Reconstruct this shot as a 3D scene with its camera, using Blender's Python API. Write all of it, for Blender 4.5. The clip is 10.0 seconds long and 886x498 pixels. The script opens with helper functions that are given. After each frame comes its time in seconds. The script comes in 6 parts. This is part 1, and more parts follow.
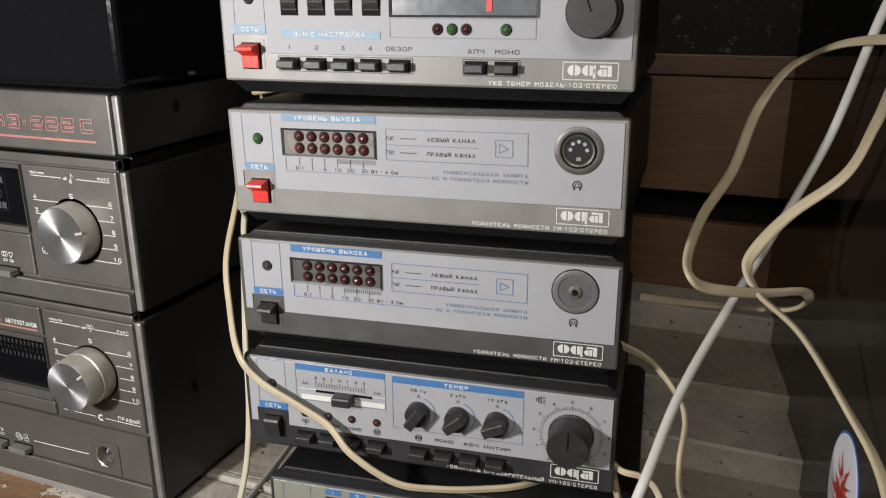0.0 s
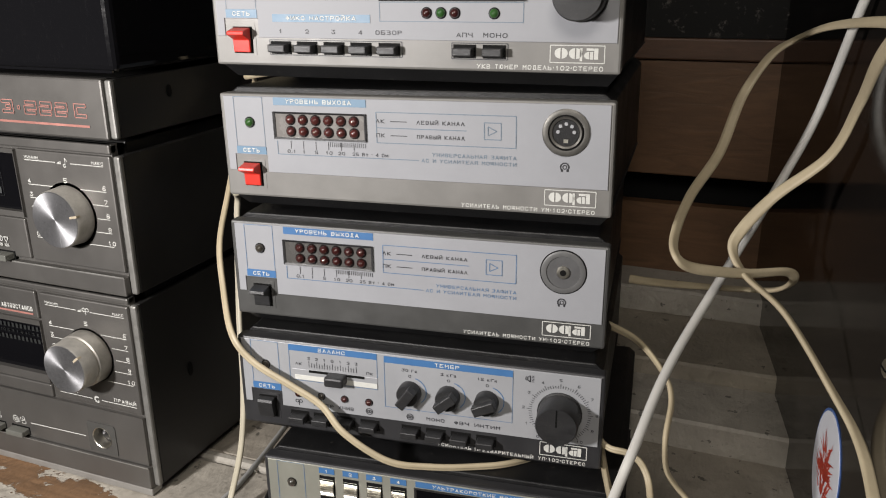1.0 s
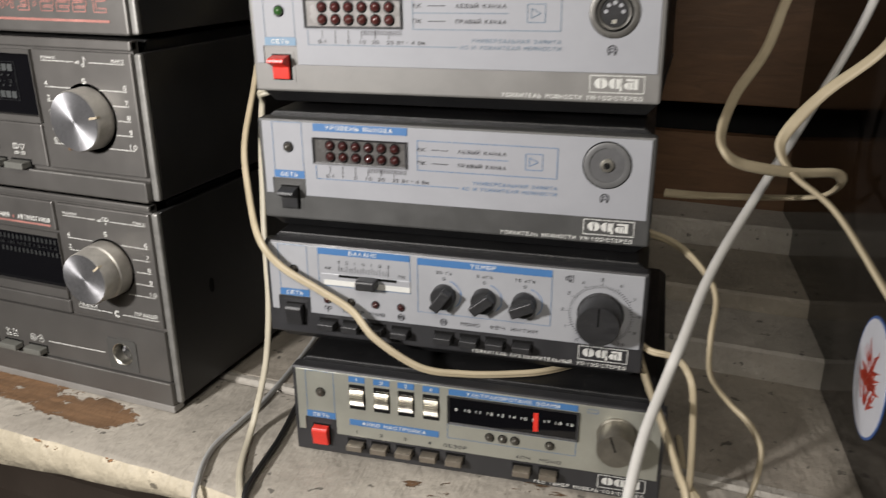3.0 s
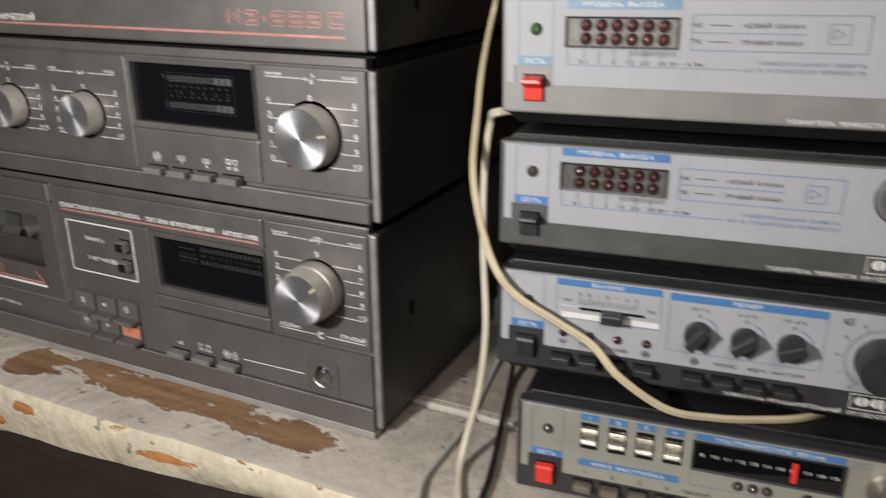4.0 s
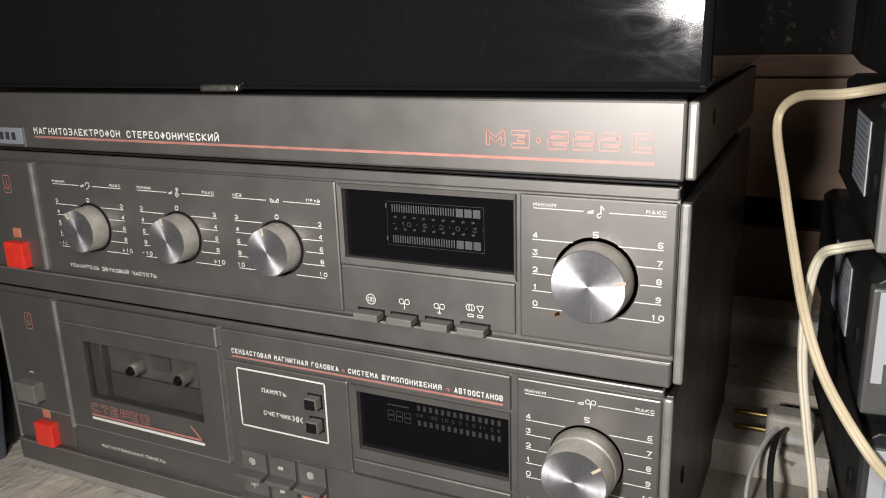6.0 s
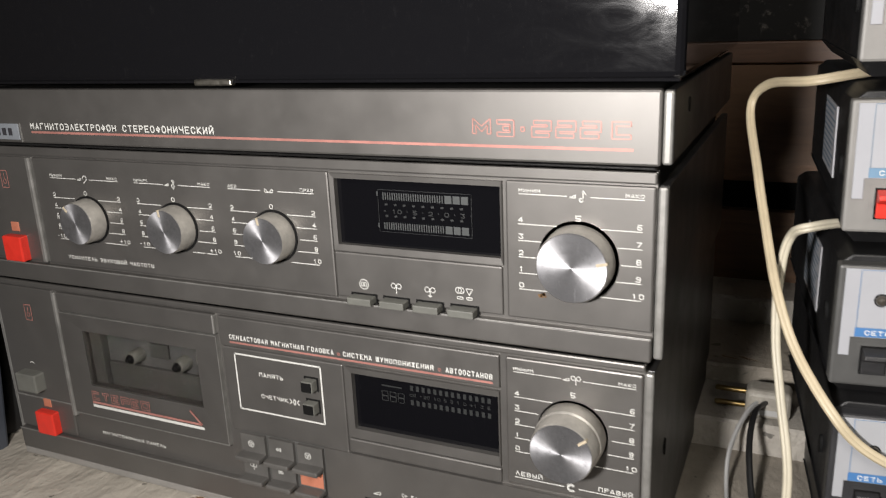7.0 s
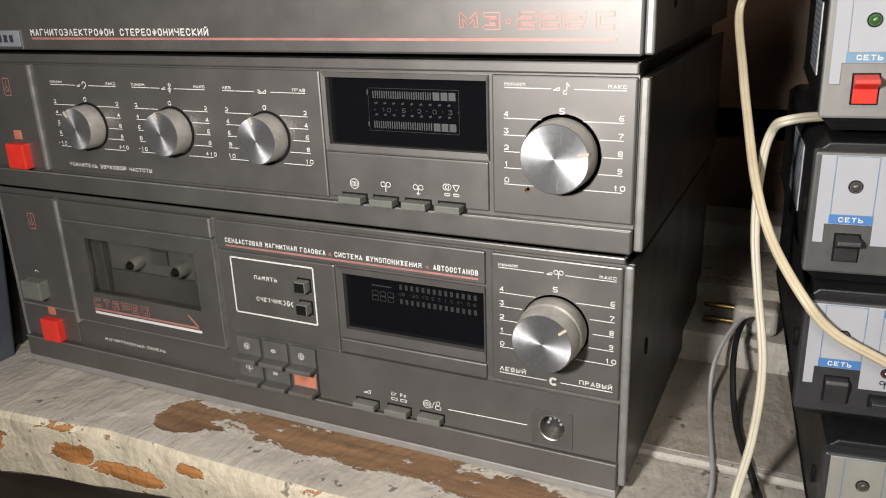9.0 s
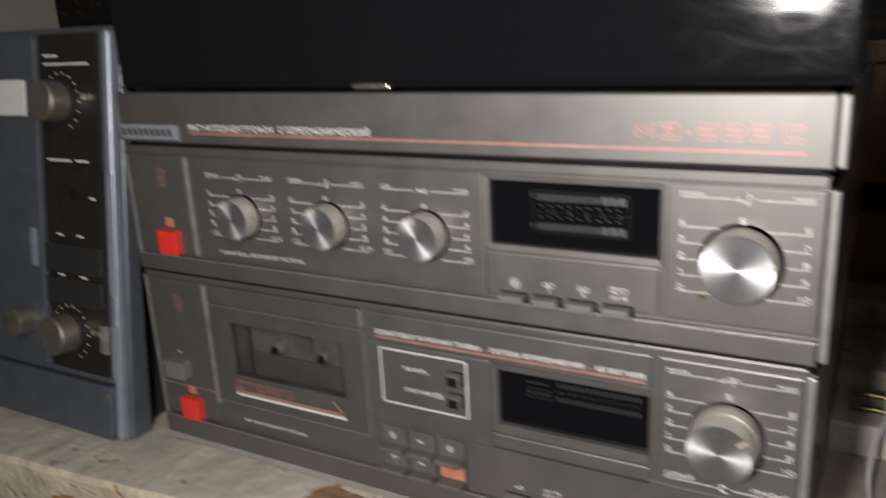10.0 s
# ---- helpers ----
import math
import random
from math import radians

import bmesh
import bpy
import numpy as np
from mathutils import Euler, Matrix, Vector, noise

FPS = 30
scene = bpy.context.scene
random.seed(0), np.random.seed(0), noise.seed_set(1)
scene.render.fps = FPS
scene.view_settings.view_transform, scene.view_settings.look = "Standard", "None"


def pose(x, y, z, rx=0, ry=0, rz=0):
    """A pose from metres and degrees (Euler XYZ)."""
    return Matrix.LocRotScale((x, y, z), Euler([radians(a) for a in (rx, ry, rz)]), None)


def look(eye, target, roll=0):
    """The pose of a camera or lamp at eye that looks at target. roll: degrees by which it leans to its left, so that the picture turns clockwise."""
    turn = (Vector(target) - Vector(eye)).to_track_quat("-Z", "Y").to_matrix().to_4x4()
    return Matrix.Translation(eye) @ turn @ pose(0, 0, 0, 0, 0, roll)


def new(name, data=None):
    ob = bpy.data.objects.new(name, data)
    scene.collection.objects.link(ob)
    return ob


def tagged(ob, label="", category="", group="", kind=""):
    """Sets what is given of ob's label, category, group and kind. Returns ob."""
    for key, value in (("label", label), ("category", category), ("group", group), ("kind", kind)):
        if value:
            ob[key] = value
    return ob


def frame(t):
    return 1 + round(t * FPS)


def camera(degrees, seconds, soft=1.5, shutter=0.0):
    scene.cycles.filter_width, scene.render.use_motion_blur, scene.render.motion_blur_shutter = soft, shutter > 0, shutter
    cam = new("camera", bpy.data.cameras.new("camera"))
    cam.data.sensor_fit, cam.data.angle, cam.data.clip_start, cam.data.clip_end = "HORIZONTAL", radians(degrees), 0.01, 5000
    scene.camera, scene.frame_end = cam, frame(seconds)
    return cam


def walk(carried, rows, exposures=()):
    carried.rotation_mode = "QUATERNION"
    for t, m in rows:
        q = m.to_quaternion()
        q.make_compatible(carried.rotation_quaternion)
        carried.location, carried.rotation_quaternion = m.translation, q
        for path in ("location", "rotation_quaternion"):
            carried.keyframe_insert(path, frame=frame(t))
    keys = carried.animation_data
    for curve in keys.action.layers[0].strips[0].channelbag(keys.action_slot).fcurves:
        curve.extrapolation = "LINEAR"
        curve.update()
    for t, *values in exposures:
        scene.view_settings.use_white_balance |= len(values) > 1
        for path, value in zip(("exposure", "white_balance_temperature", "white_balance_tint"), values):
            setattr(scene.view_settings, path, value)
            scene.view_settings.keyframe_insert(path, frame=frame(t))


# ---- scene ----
cam = camera(57.6, 10.0, soft=1.1, shutter=0.5)
PATH = [
    (0, (0.322, -0.334, 0.328), (-0.385, 1.433, -0.288), -0.3),
    (0.5, (0.326, -0.337, 0.325), (-0.37, 1.428, -0.308), -0.3),
    (1, (0.327, -0.339, 0.327), (-0.367, 1.422, -0.318), -0.4),
    (1.5, (0.33, -0.337, 0.326), (-0.361, 1.427, -0.317), -0.4),
    (2, (0.331, -0.338, 0.326), (-0.355, 1.42, -0.335), -0.3),
    (2.2, (0.331, -0.342, 0.321), (-0.35, 1.415, -0.349), -0.3),
    (3.3, (0.285, -0.344, 0.282), (-0.418, 1.383, -0.441), 0.1),
    (3.5, (0.263, -0.343, 0.282), (-0.481, 1.366, -0.443), -0.1),
    (4, (0.216, -0.357, 0.292), (-0.609, 1.325, -0.408), -0.4),
    (4.5, (0.158, -0.361, 0.307), (-0.718, 1.31, -0.356), -1.0),
    (5, (0.103, -0.348, 0.308), (-0.777, 1.344, -0.296), -1.2),
    (5.5, (0.063, -0.337, 0.304), (-0.794, 1.38, -0.258), -1.5),
    (5.7, (0.053, -0.334, 0.305), (-0.799, 1.393, -0.233), -1.5),
    (6.8, (0.05, -0.346, 0.315), (-0.755, 1.396, -0.249), -2.5),
    (7, (0.057, -0.35, 0.311), (-0.751, 1.389, -0.257), -2.5),
    (7.5, (0.067, -0.36, 0.309), (-0.748, 1.371, -0.273), -2.4),
    (8, (0.076, -0.362, 0.302), (-0.742, 1.359, -0.306), -2.4),
    (8.5, (0.079, -0.364, 0.289), (-0.737, 1.345, -0.354), -2.3),
    (9, (0.075, -0.362, 0.281), (-0.751, 1.337, -0.372), -2.1),
    (9.5, (0.072, -0.361, 0.281), (-0.799, 1.323, -0.356), -2.4),
    (9.7, (0.061, -0.367, 0.29), (-0.847, 1.311, -0.309), -2.5),
    (9.8, (0.051, -0.369, 0.299), (-0.879, 1.3, -0.292), -2.7),
    (10, (0.022, -0.378, 0.317), (-0.938, 1.283, -0.249), -3.2),
]
walk(cam, [(t, look(eye, target, roll)) for t, eye, target, roll in PATH],
     [(0.0, -0.03), (2.2, -0.03), (3.5, -0.05), (4.5, -0.14), (5.5, 0.10), (7.0, 0.16), (8.0, 0.21), (8.5, 0.22), (9.0, 0.14), (9.5, 0.08), (10.0, -0.10)])

# ---- world, lamps ----
world = bpy.data.worlds.new("world")
world.use_nodes = True
world.node_tree.nodes["Background"].inputs[0].default_value = (0.9, 0.93, 1.0, 1)
world.node_tree.nodes["Background"].inputs[1].default_value = 0.02
scene.world = world
scene.view_settings.exposure = 0.0


def area_lamp(name, eye, target, size, watts, colour):
    data = bpy.data.lights.new(name, "AREA")
    data.shape, data.size, data.energy, data.color = "DISK", size, watts, colour
    ob = new(name, data)
    ob.matrix_world = look(eye, target)
    return ob


KEY = area_lamp("torch_lamp", (-0.070, -0.50, 0.335), (0.0, 0.0, 0.16), 0.05, 5.0, (1.0, 0.96, 0.935))
# soft fill: an unseen lamp added to brighten dark sides and the right end
FILL = area_lamp("fill_lamp", (0.42, -0.85, 0.85), (0.1, 0, 0.12), 0.4, 5.6, (1.0, 0.93, 0.84))


# ---- materials ----
class Nodes:
    def __init__(self, name):
        self.mat = bpy.data.materials.new(name)
        self.mat.use_nodes = True
        self.tree = self.mat.node_tree
        self.bsdf = self.tree.nodes["Principled BSDF"]
        self.coord = self.add("ShaderNodeTexCoord")

    def add(self, kind, **sets):
        node = self.tree.nodes.new(kind)
        for key, value in sets.items():
            if key == "operation":
                node.operation = value
            elif key == "data_type":
                node.data_type = value
        return node

    def link(self, a, b):
        self.tree.links.new(a, b)

    def noise(self, scale, detail=4.0, rough=0.6, stretch=(1, 1, 1), warp=0.0):
        m = self.add("ShaderNodeMapping")
        m.inputs["Scale"].default_value = stretch
        self.link(self.coord.outputs["Object"], m.inputs[0])
        n = self.add("ShaderNodeTexNoise")
        n.inputs["Scale"].default_value, n.inputs["Detail"].default_value, n.inputs["Roughness"].default_value = scale, detail, rough
        n.inputs["Distortion"].default_value = warp
        self.link(m.outputs[0], n.inputs["Vector"])
        return n.outputs["Fac"]

    def ramp(self, fac, a, b, ca=(0, 0, 0, 1), cb=(1, 1, 1, 1)):
        r = self.add("ShaderNodeValToRGB")
        r.color_ramp.elements[0].position, r.color_ramp.elements[1].position = a, b
        r.color_ramp.elements[0].color, r.color_ramp.elements[1].color = ca, cb
        self.link(fac, r.inputs[0])
        return r.outputs[0]

    def mix(self, fac, a, b):
        x = self.add("ShaderNodeMix", data_type="RGBA")
        for value, socket in ((fac, x.inputs[0]), (a, x.inputs[6]), (b, x.inputs[7])):
            if isinstance(value, (tuple, float, int)):
                socket.default_value = value if isinstance(value, (float, int)) else (*value[:3], 1)
            else:
                self.link(value, socket)
        return x.outputs[2]

    def maths(self, op, a, b=0.0):
        x = self.add("ShaderNodeMath", operation=op)
        for value, socket in ((a, x.inputs[0]), (b, x.inputs[1])):
            if isinstance(value, (float, int)):
                socket.default_value = value
            else:
                self.link(value, socket)
        return x.outputs[0]

    def bump(self, height, strength, distance):
        b = self.add("ShaderNodeBump")
        b.inputs["Strength"].default_value, b.inputs["Distance"].default_value = strength, distance
        self.link(height, b.inputs["Height"])
        self.link(b.outputs[0], self.bsdf.inputs["Normal"])


def surface(name, colour, rough=0.5, metal=0.0, vary=0.15, scale=60.0, grain=900.0, bump=0.15, stretch=(1, 1, 1), dust=0.0, spec=0.5, coat=0.0):
    """A plain material with blotches, fine grain, some dust and relief."""
    n = Nodes(name)
    b = n.bsdf
    b.inputs["Metallic"].default_value, b.inputs["Specular IOR Level"].default_value = metal, spec
    b.inputs["Coat Weight"].default_value = coat
    b.inputs["Coat Roughness"].default_value = 0.1
    blot = n.noise(scale, 5, 0.65, stretch)
    fine = n.noise(grain, 2, 0.5, stretch)
    dark = tuple(c * (1 - vary) for c in colour)
    light = tuple(min(1, c * (1 + vary)) for c in colour)
    col = n.mix(n.ramp(blot, 0.3, 0.7), dark, light)
    col = n.mix(n.maths("MULTIPLY", n.ramp(fine, 0.35, 0.65), 0.25), col, tuple(c * (1 - 1.2 * vary) for c in colour))
    if dust:
        specks = n.ramp(n.noise(scale * 9, 3, 0.7), 0.64, 0.7)
        col = n.mix(n.maths("MULTIPLY", specks, dust), col, (0.35, 0.32, 0.28))
        b.inputs["Roughness"].default_value = rough
    n.link(col, b.inputs["Base Color"])
    r = n.ramp(blot, 0.25, 0.75, (max(0.02, rough - 0.8 * min(vary, 0.1)),) * 3 + (1,), (min(1, rough + min(vary, 0.1)),) * 3 + (1,))
    n.link(r, b.inputs["Roughness"])
    if bump:
        n.bump(fine, bump, 0.0004)
    return n.mat


def turned_metal(name, colour, rough=0.28):
    """Aluminium turned on a lathe: the brush lines run round the axis."""
    n = Nodes(name)
    b = n.bsdf
    b.inputs["Metallic"].default_value, b.inputs["Anisotropic"].default_value = 0.9, 0.78
    t = n.add("ShaderNodeTangent")
    t.direction_type, t.axis = "RADIAL", "Y"
    n.link(t.outputs[0], b.inputs["Tangent"])
    blot = n.noise(350, 5, 0.7)
    col = n.mix(n.ramp(blot, 0.35, 0.7), colour, tuple(c * 0.74 for c in colour))
    pits = n.ramp(n.noise(1300, 3, 0.6), 0.64, 0.70)
    col = n.mix(n.maths("MULTIPLY", pits, 0.55), col, tuple(c * 0.35 for c in colour))
    scratch = n.ramp(n.noise(500, 3, 0.6, (2.4, 1, 0.16), 0.6), 0.66, 0.70)
    col = n.mix(n.maths("MULTIPLY", scratch, 0.5), col, tuple(min(1, c * 1.5) for c in colour))
    n.link(col, b.inputs["Base Color"])
    n.link(n.ramp(blot, 0.3, 0.75, (rough - 0.06,) * 3 + (1,), (rough + 0.12,) * 3 + (1,)), b.inputs["Roughness"])
    return n.mat


def glass_black(name, colour, rough=0.06, scratches=0.3):
    n = Nodes(name)
    b = n.bsdf
    smear = n.noise(26, 6, 0.75, (1, 1, 2.5), 1.5)
    fine = n.ramp(n.noise(420, 4, 0.7, (1, 1, 0.3)), 0.6, 0.75)
    n.link(n.mix(n.maths("MULTIPLY", fine, 0.02 * scratches), colour, (0.5, 0.5, 0.5)), b.inputs["Base Color"])
    n.link(n.ramp(smear, 0.35, 0.8, (rough,) * 3 + (1,), (rough + 0.22 * scratches,) * 3 + (1,)), b.inputs["Roughness"])
    b.inputs["Specular IOR Level"].default_value = 0.5
    return n.mat


GREY = surface("warm_grey_lacquer", (0.165, 0.158, 0.149), 0.46, 0.72, 0.06, 35, 3200, 0.05)
GREY_DARK = surface("dark_grey_plastic", (0.075, 0.074, 0.07), 0.45, 0.2, 0.15, 60, 1800, 0.15)
KEY_GREY = surface("mid_grey_key_plastic", (0.105, 0.101, 0.095), 0.45, 0.25, 0.1, 70, 1800, 0.12)
KEYCAP = surface("grey_green_plastic", (0.12, 0.121, 0.108), 0.5, 0.0, 0.12, 90, 1500, 0.1)
EDGE = surface("worn_silver_edge", (0.27, 0.265, 0.25), 0.48, 0.6, 0.2, 90, 1200, 0.1)
STEEL_BLACK = surface("black_enamelled_steel", (0.020, 0.0195, 0.019), 0.36, 0.0, 0.25, 18, 1500, 0.2, dust=0.03, spec=0.35)
CASE_BLACK = surface("black_textured_plastic", (0.009, 0.009, 0.0095), 0.42, 0.0, 0.25, 40, 2500, 0.35, dust=0.07, spec=0.35)
# near-black of small parts; also paints the shade in holes, slots and gaps
VOID = surface("black_and_gap_shade", (0.006, 0.006, 0.006), 0.7, 0.0, 0.1, 60, 800, 0.0, spec=0.12)
WELL = surface("grey_well_plate", (0.10, 0.10, 0.097), 0.45, 0.1, 0.15, 60, 900, 0.1)
LID = glass_black("black_gloss_acrylic", (0.006, 0.006, 0.007), 0.05, 0.35)
WINDOW = glass_black("smoked_window", (0.004, 0.004, 0.005), 0.03, 0.15)
WALL_GLOSS = glass_black("black_lacquer", (0.012, 0.010, 0.009), 0.05, 0.7)
FACE = turned_metal("turned_aluminium", (0.56, 0.56, 0.58), 0.40)
BARREL = surface("satin_aluminium", (0.46, 0.44, 0.40), 0.42, 0.55, 0.2, 120, 1500, 0.15)
POINTER = surface("yellowed_pointer", (0.42, 0.36, 0.26), 0.5, 0.0, 0.15, 200)
PRINT = surface("white_print", (0.56, 0.56, 0.53), 0.6, 0.0, 0.08, 300, 900, 0.0)
PRINT_GREY = surface("faint_grey_print", (0.05, 0.054, 0.054), 0.5, 0.0, 0.08, 300, 900, 0.0)
RED_PRINT = surface("pale_red_print", (0.44, 0.20, 0.17), 0.45, 0.3, 0.15, 80, 900, 0.0)
RED = surface("red_plastic", (0.60, 0.032, 0.020), 0.35, 0.0, 0.12, 120, 900, 0.1)
ORANGE = surface("orange_plastic", (0.42, 0.155, 0.095), 0.5, 0.0, 0.15, 120)
WHITE = surface("white_enamel_plate", (0.300, 0.306, 0.326), 0.52, 0.0, 0.06, 30, 1800, 0.05, spec=0.25)
SILVER = surface("silver_plate", (0.33, 0.337, 0.355), 0.45, 0.15, 0.06, 30, 1800, 0.05)
BEIGE_PLATE = surface("tarnished_silver_plate", (0.33, 0.33, 0.285), 0.36, 0.4, 0.10, 40, 1600, 0.08)
BASE_GREY = surface("grey_metallic_plastic", (0.185, 0.18, 0.17), 0.45, 0.12, 0.10, 50, 2200, 0.12)
BASE_MID = surface("dark_grey_metallic_plastic", (0.075, 0.075, 0.073), 0.42, 0.2, 0.12, 50, 2200, 0.12)
BASE_DARK = surface("black_grey_plastic", (0.026, 0.026, 0.028), 0.42, 0.0, 0.15, 50, 2200, 0.15)
BLUE = surface("blue_print", (0.05, 0.145, 0.325), 0.45, 0.0, 0.06, 80, 900, 0.0)
BLUE_FADED = surface("faded_blue_print", (0.115, 0.205, 0.30), 0.45, 0.0, 0.08, 80, 900, 0.0)
INK = surface("black_print", (0.03, 0.03, 0.035), 0.5, 0.0, 0.1, 200, 900, 0.0)
INK_BLUE = surface("slate_blue_print", (0.10, 0.17, 0.28), 0.5, 0.0, 0.1, 200, 900, 0.0)
PRINT_SLATE = surface("pale_slate_print", (0.13, 0.175, 0.225), 0.5, 0.0, 0.1, 200, 900, 0.0)
KNOB_BLACK = surface("black_knob_plastic", (0.02, 0.02, 0.021), 0.42, 0.0, 0.2, 150, 1200, 0.2, (1, 1, 6), 0.1)
RING_DARK = surface("dull_dark_metal", (0.12, 0.115, 0.105), 0.42, 0.5, 0.2, 150, 1500, 0.15)
KNOB_TIN = surface("brown_grey_metal_knob", (0.27, 0.25, 0.21), 0.4, 0.8, 0.15, 150, 1500, 0.15)
CHROME = surface("worn_chrome", (0.66, 0.63, 0.55), 0.34, 1.0, 0.2, 250, 900, 0.1)
TIN = surface("dull_tin_key", (0.25, 0.22, 0.18), 0.35, 0.7, 0.2, 200, 900, 0.1)
LED_RED = surface("red_lens", (0.040, 0.011, 0.010), 0.12, 0.0, 0.2, 500, 900, 0.0, coat=0.6)
LED_DULL = surface("dull_red_lens", (0.07, 0.020, 0.018), 0.15, 0.0, 0.25, 500, 900, 0.0, coat=0.5)
WINDOW_PALE = surface("pale_grey_window_backing", (0.17, 0.16, 0.15), 0.25, 0.0, 0.12, 120, 900, 0.0, coat=0.3)
LED_GREEN = surface("green_lens", (0.03, 0.09, 0.022), 0.12, 0.0, 0.2, 500, 900, 0.0, coat=0.6)
LED_DARK = surface("dark_lens", (0.045, 0.04, 0.033), 0.12, 0.0, 0.2, 500, 900, 0.0, coat=0.6)
DIAL_GREY = surface("grey_blue_dial", (0.11, 0.125, 0.14), 0.2, 0.0, 0.15, 60, 900, 0.0, coat=0.5)
# paler than the panel grey, to paint the lit lower bevel
LIP = surface("lit_lip_grey", (0.27, 0.26, 0.245), 0.45, 0.3, 0.12, 60, 1500, 0.1)
WINDOW_GREY = surface("grey_window_backing", (0.085, 0.082, 0.078), 0.25, 0.0, 0.12, 120, 900, 0.0, coat=0.3)
SOCKET_GREY = surface("grey_socket_plastic", (0.11, 0.11, 0.11), 0.45, 0.0, 0.1, 200)
CAP_GREY = surface("dark_grey_cap", (0.095, 0.095, 0.097), 0.4, 0.0, 0.1, 200)
STICKER = surface("silver_label", (0.42, 0.42, 0.44), 0.4, 0.3, 0.08, 60, 900, 0.05)
CREAM = surface("cream_cable_sheath", (0.42, 0.355, 0.24), 0.5, 0.0, 0.10, 60, 700, 0.05)
IVORY = surface("ivory_cable_sheath", (0.44, 0.405, 0.315), 0.5, 0.0, 0.08, 60, 700, 0.05)
WHITE_CABLE = surface("white_cable_sheath", (0.54, 0.53, 0.50), 0.45, 0.0, 0.06, 60, 700, 0.05)
GREY_CABLE = surface("grey_cable_sheath", (0.36, 0.36, 0.35), 0.5, 0.0, 0.08, 60, 700, 0.05)
BLACK_CABLE = surface("black_cable_sheath", (0.012, 0.012, 0.012), 0.45, 0.0, 0.1, 60, 700, 0.05)
BLUE_GREY = surface("blue_grey_hammer_paint", (0.075, 0.084, 0.102), 0.42, 0.25, 0.12, 50, 1500, 0.2)
BLUE_LIGHT = surface("light_blue_grey_paint", (0.22, 0.24, 0.29), 0.4, 0.3, 0.12, 60, 1500, 0.15)
PANEL_BLACK = surface("black_brown_panel", (0.017, 0.015, 0.013), 0.35, 0.1, 0.2, 60, 1500, 0.1)
UNDER = surface("dark_brown_front", (0.03, 0.022, 0.016), 0.6, 0.0, 0.25, 8, 300, 0.2)
PRINT_DIM = surface("dim_grey_print", (0.019, 0.0205, 0.0205), 0.5, 0.0, 0.08, 300, 900, 0.0)
RUST = surface("brown_rust_stain", (0.16, 0.085, 0.03), 0.6, 0.0, 0.3, 400, 900, 0.1)
PLASTER = surface("grey_plaster", (0.34, 0.32, 0.295), 0.85, 0.0, 0.15, 4, 120, 0.4)
DARK_FLOOR = surface("dark_floor_boards", (0.05, 0.04, 0.03), 0.6, 0.0, 0.25, 8, 200, 0.3)
BADGE = surface("pale_metal_badge", (0.36, 0.39, 0.43), 0.35, 0.5, 0.1, 80, 900, 0.05)
STICK_WHITE = surface("white_paper_sticker", (0.72, 0.73, 0.78), 0.4, 0.0, 0.05, 80, 900, 0.05)
STICK_BLUE = surface("blue_sticker_rim", (0.06, 0.13, 0.36), 0.4, 0.0, 0.05, 80)
STICK_RED = surface("red_sticker_print", (0.55, 0.06, 0.03), 0.4, 0.0, 0.2, 300)


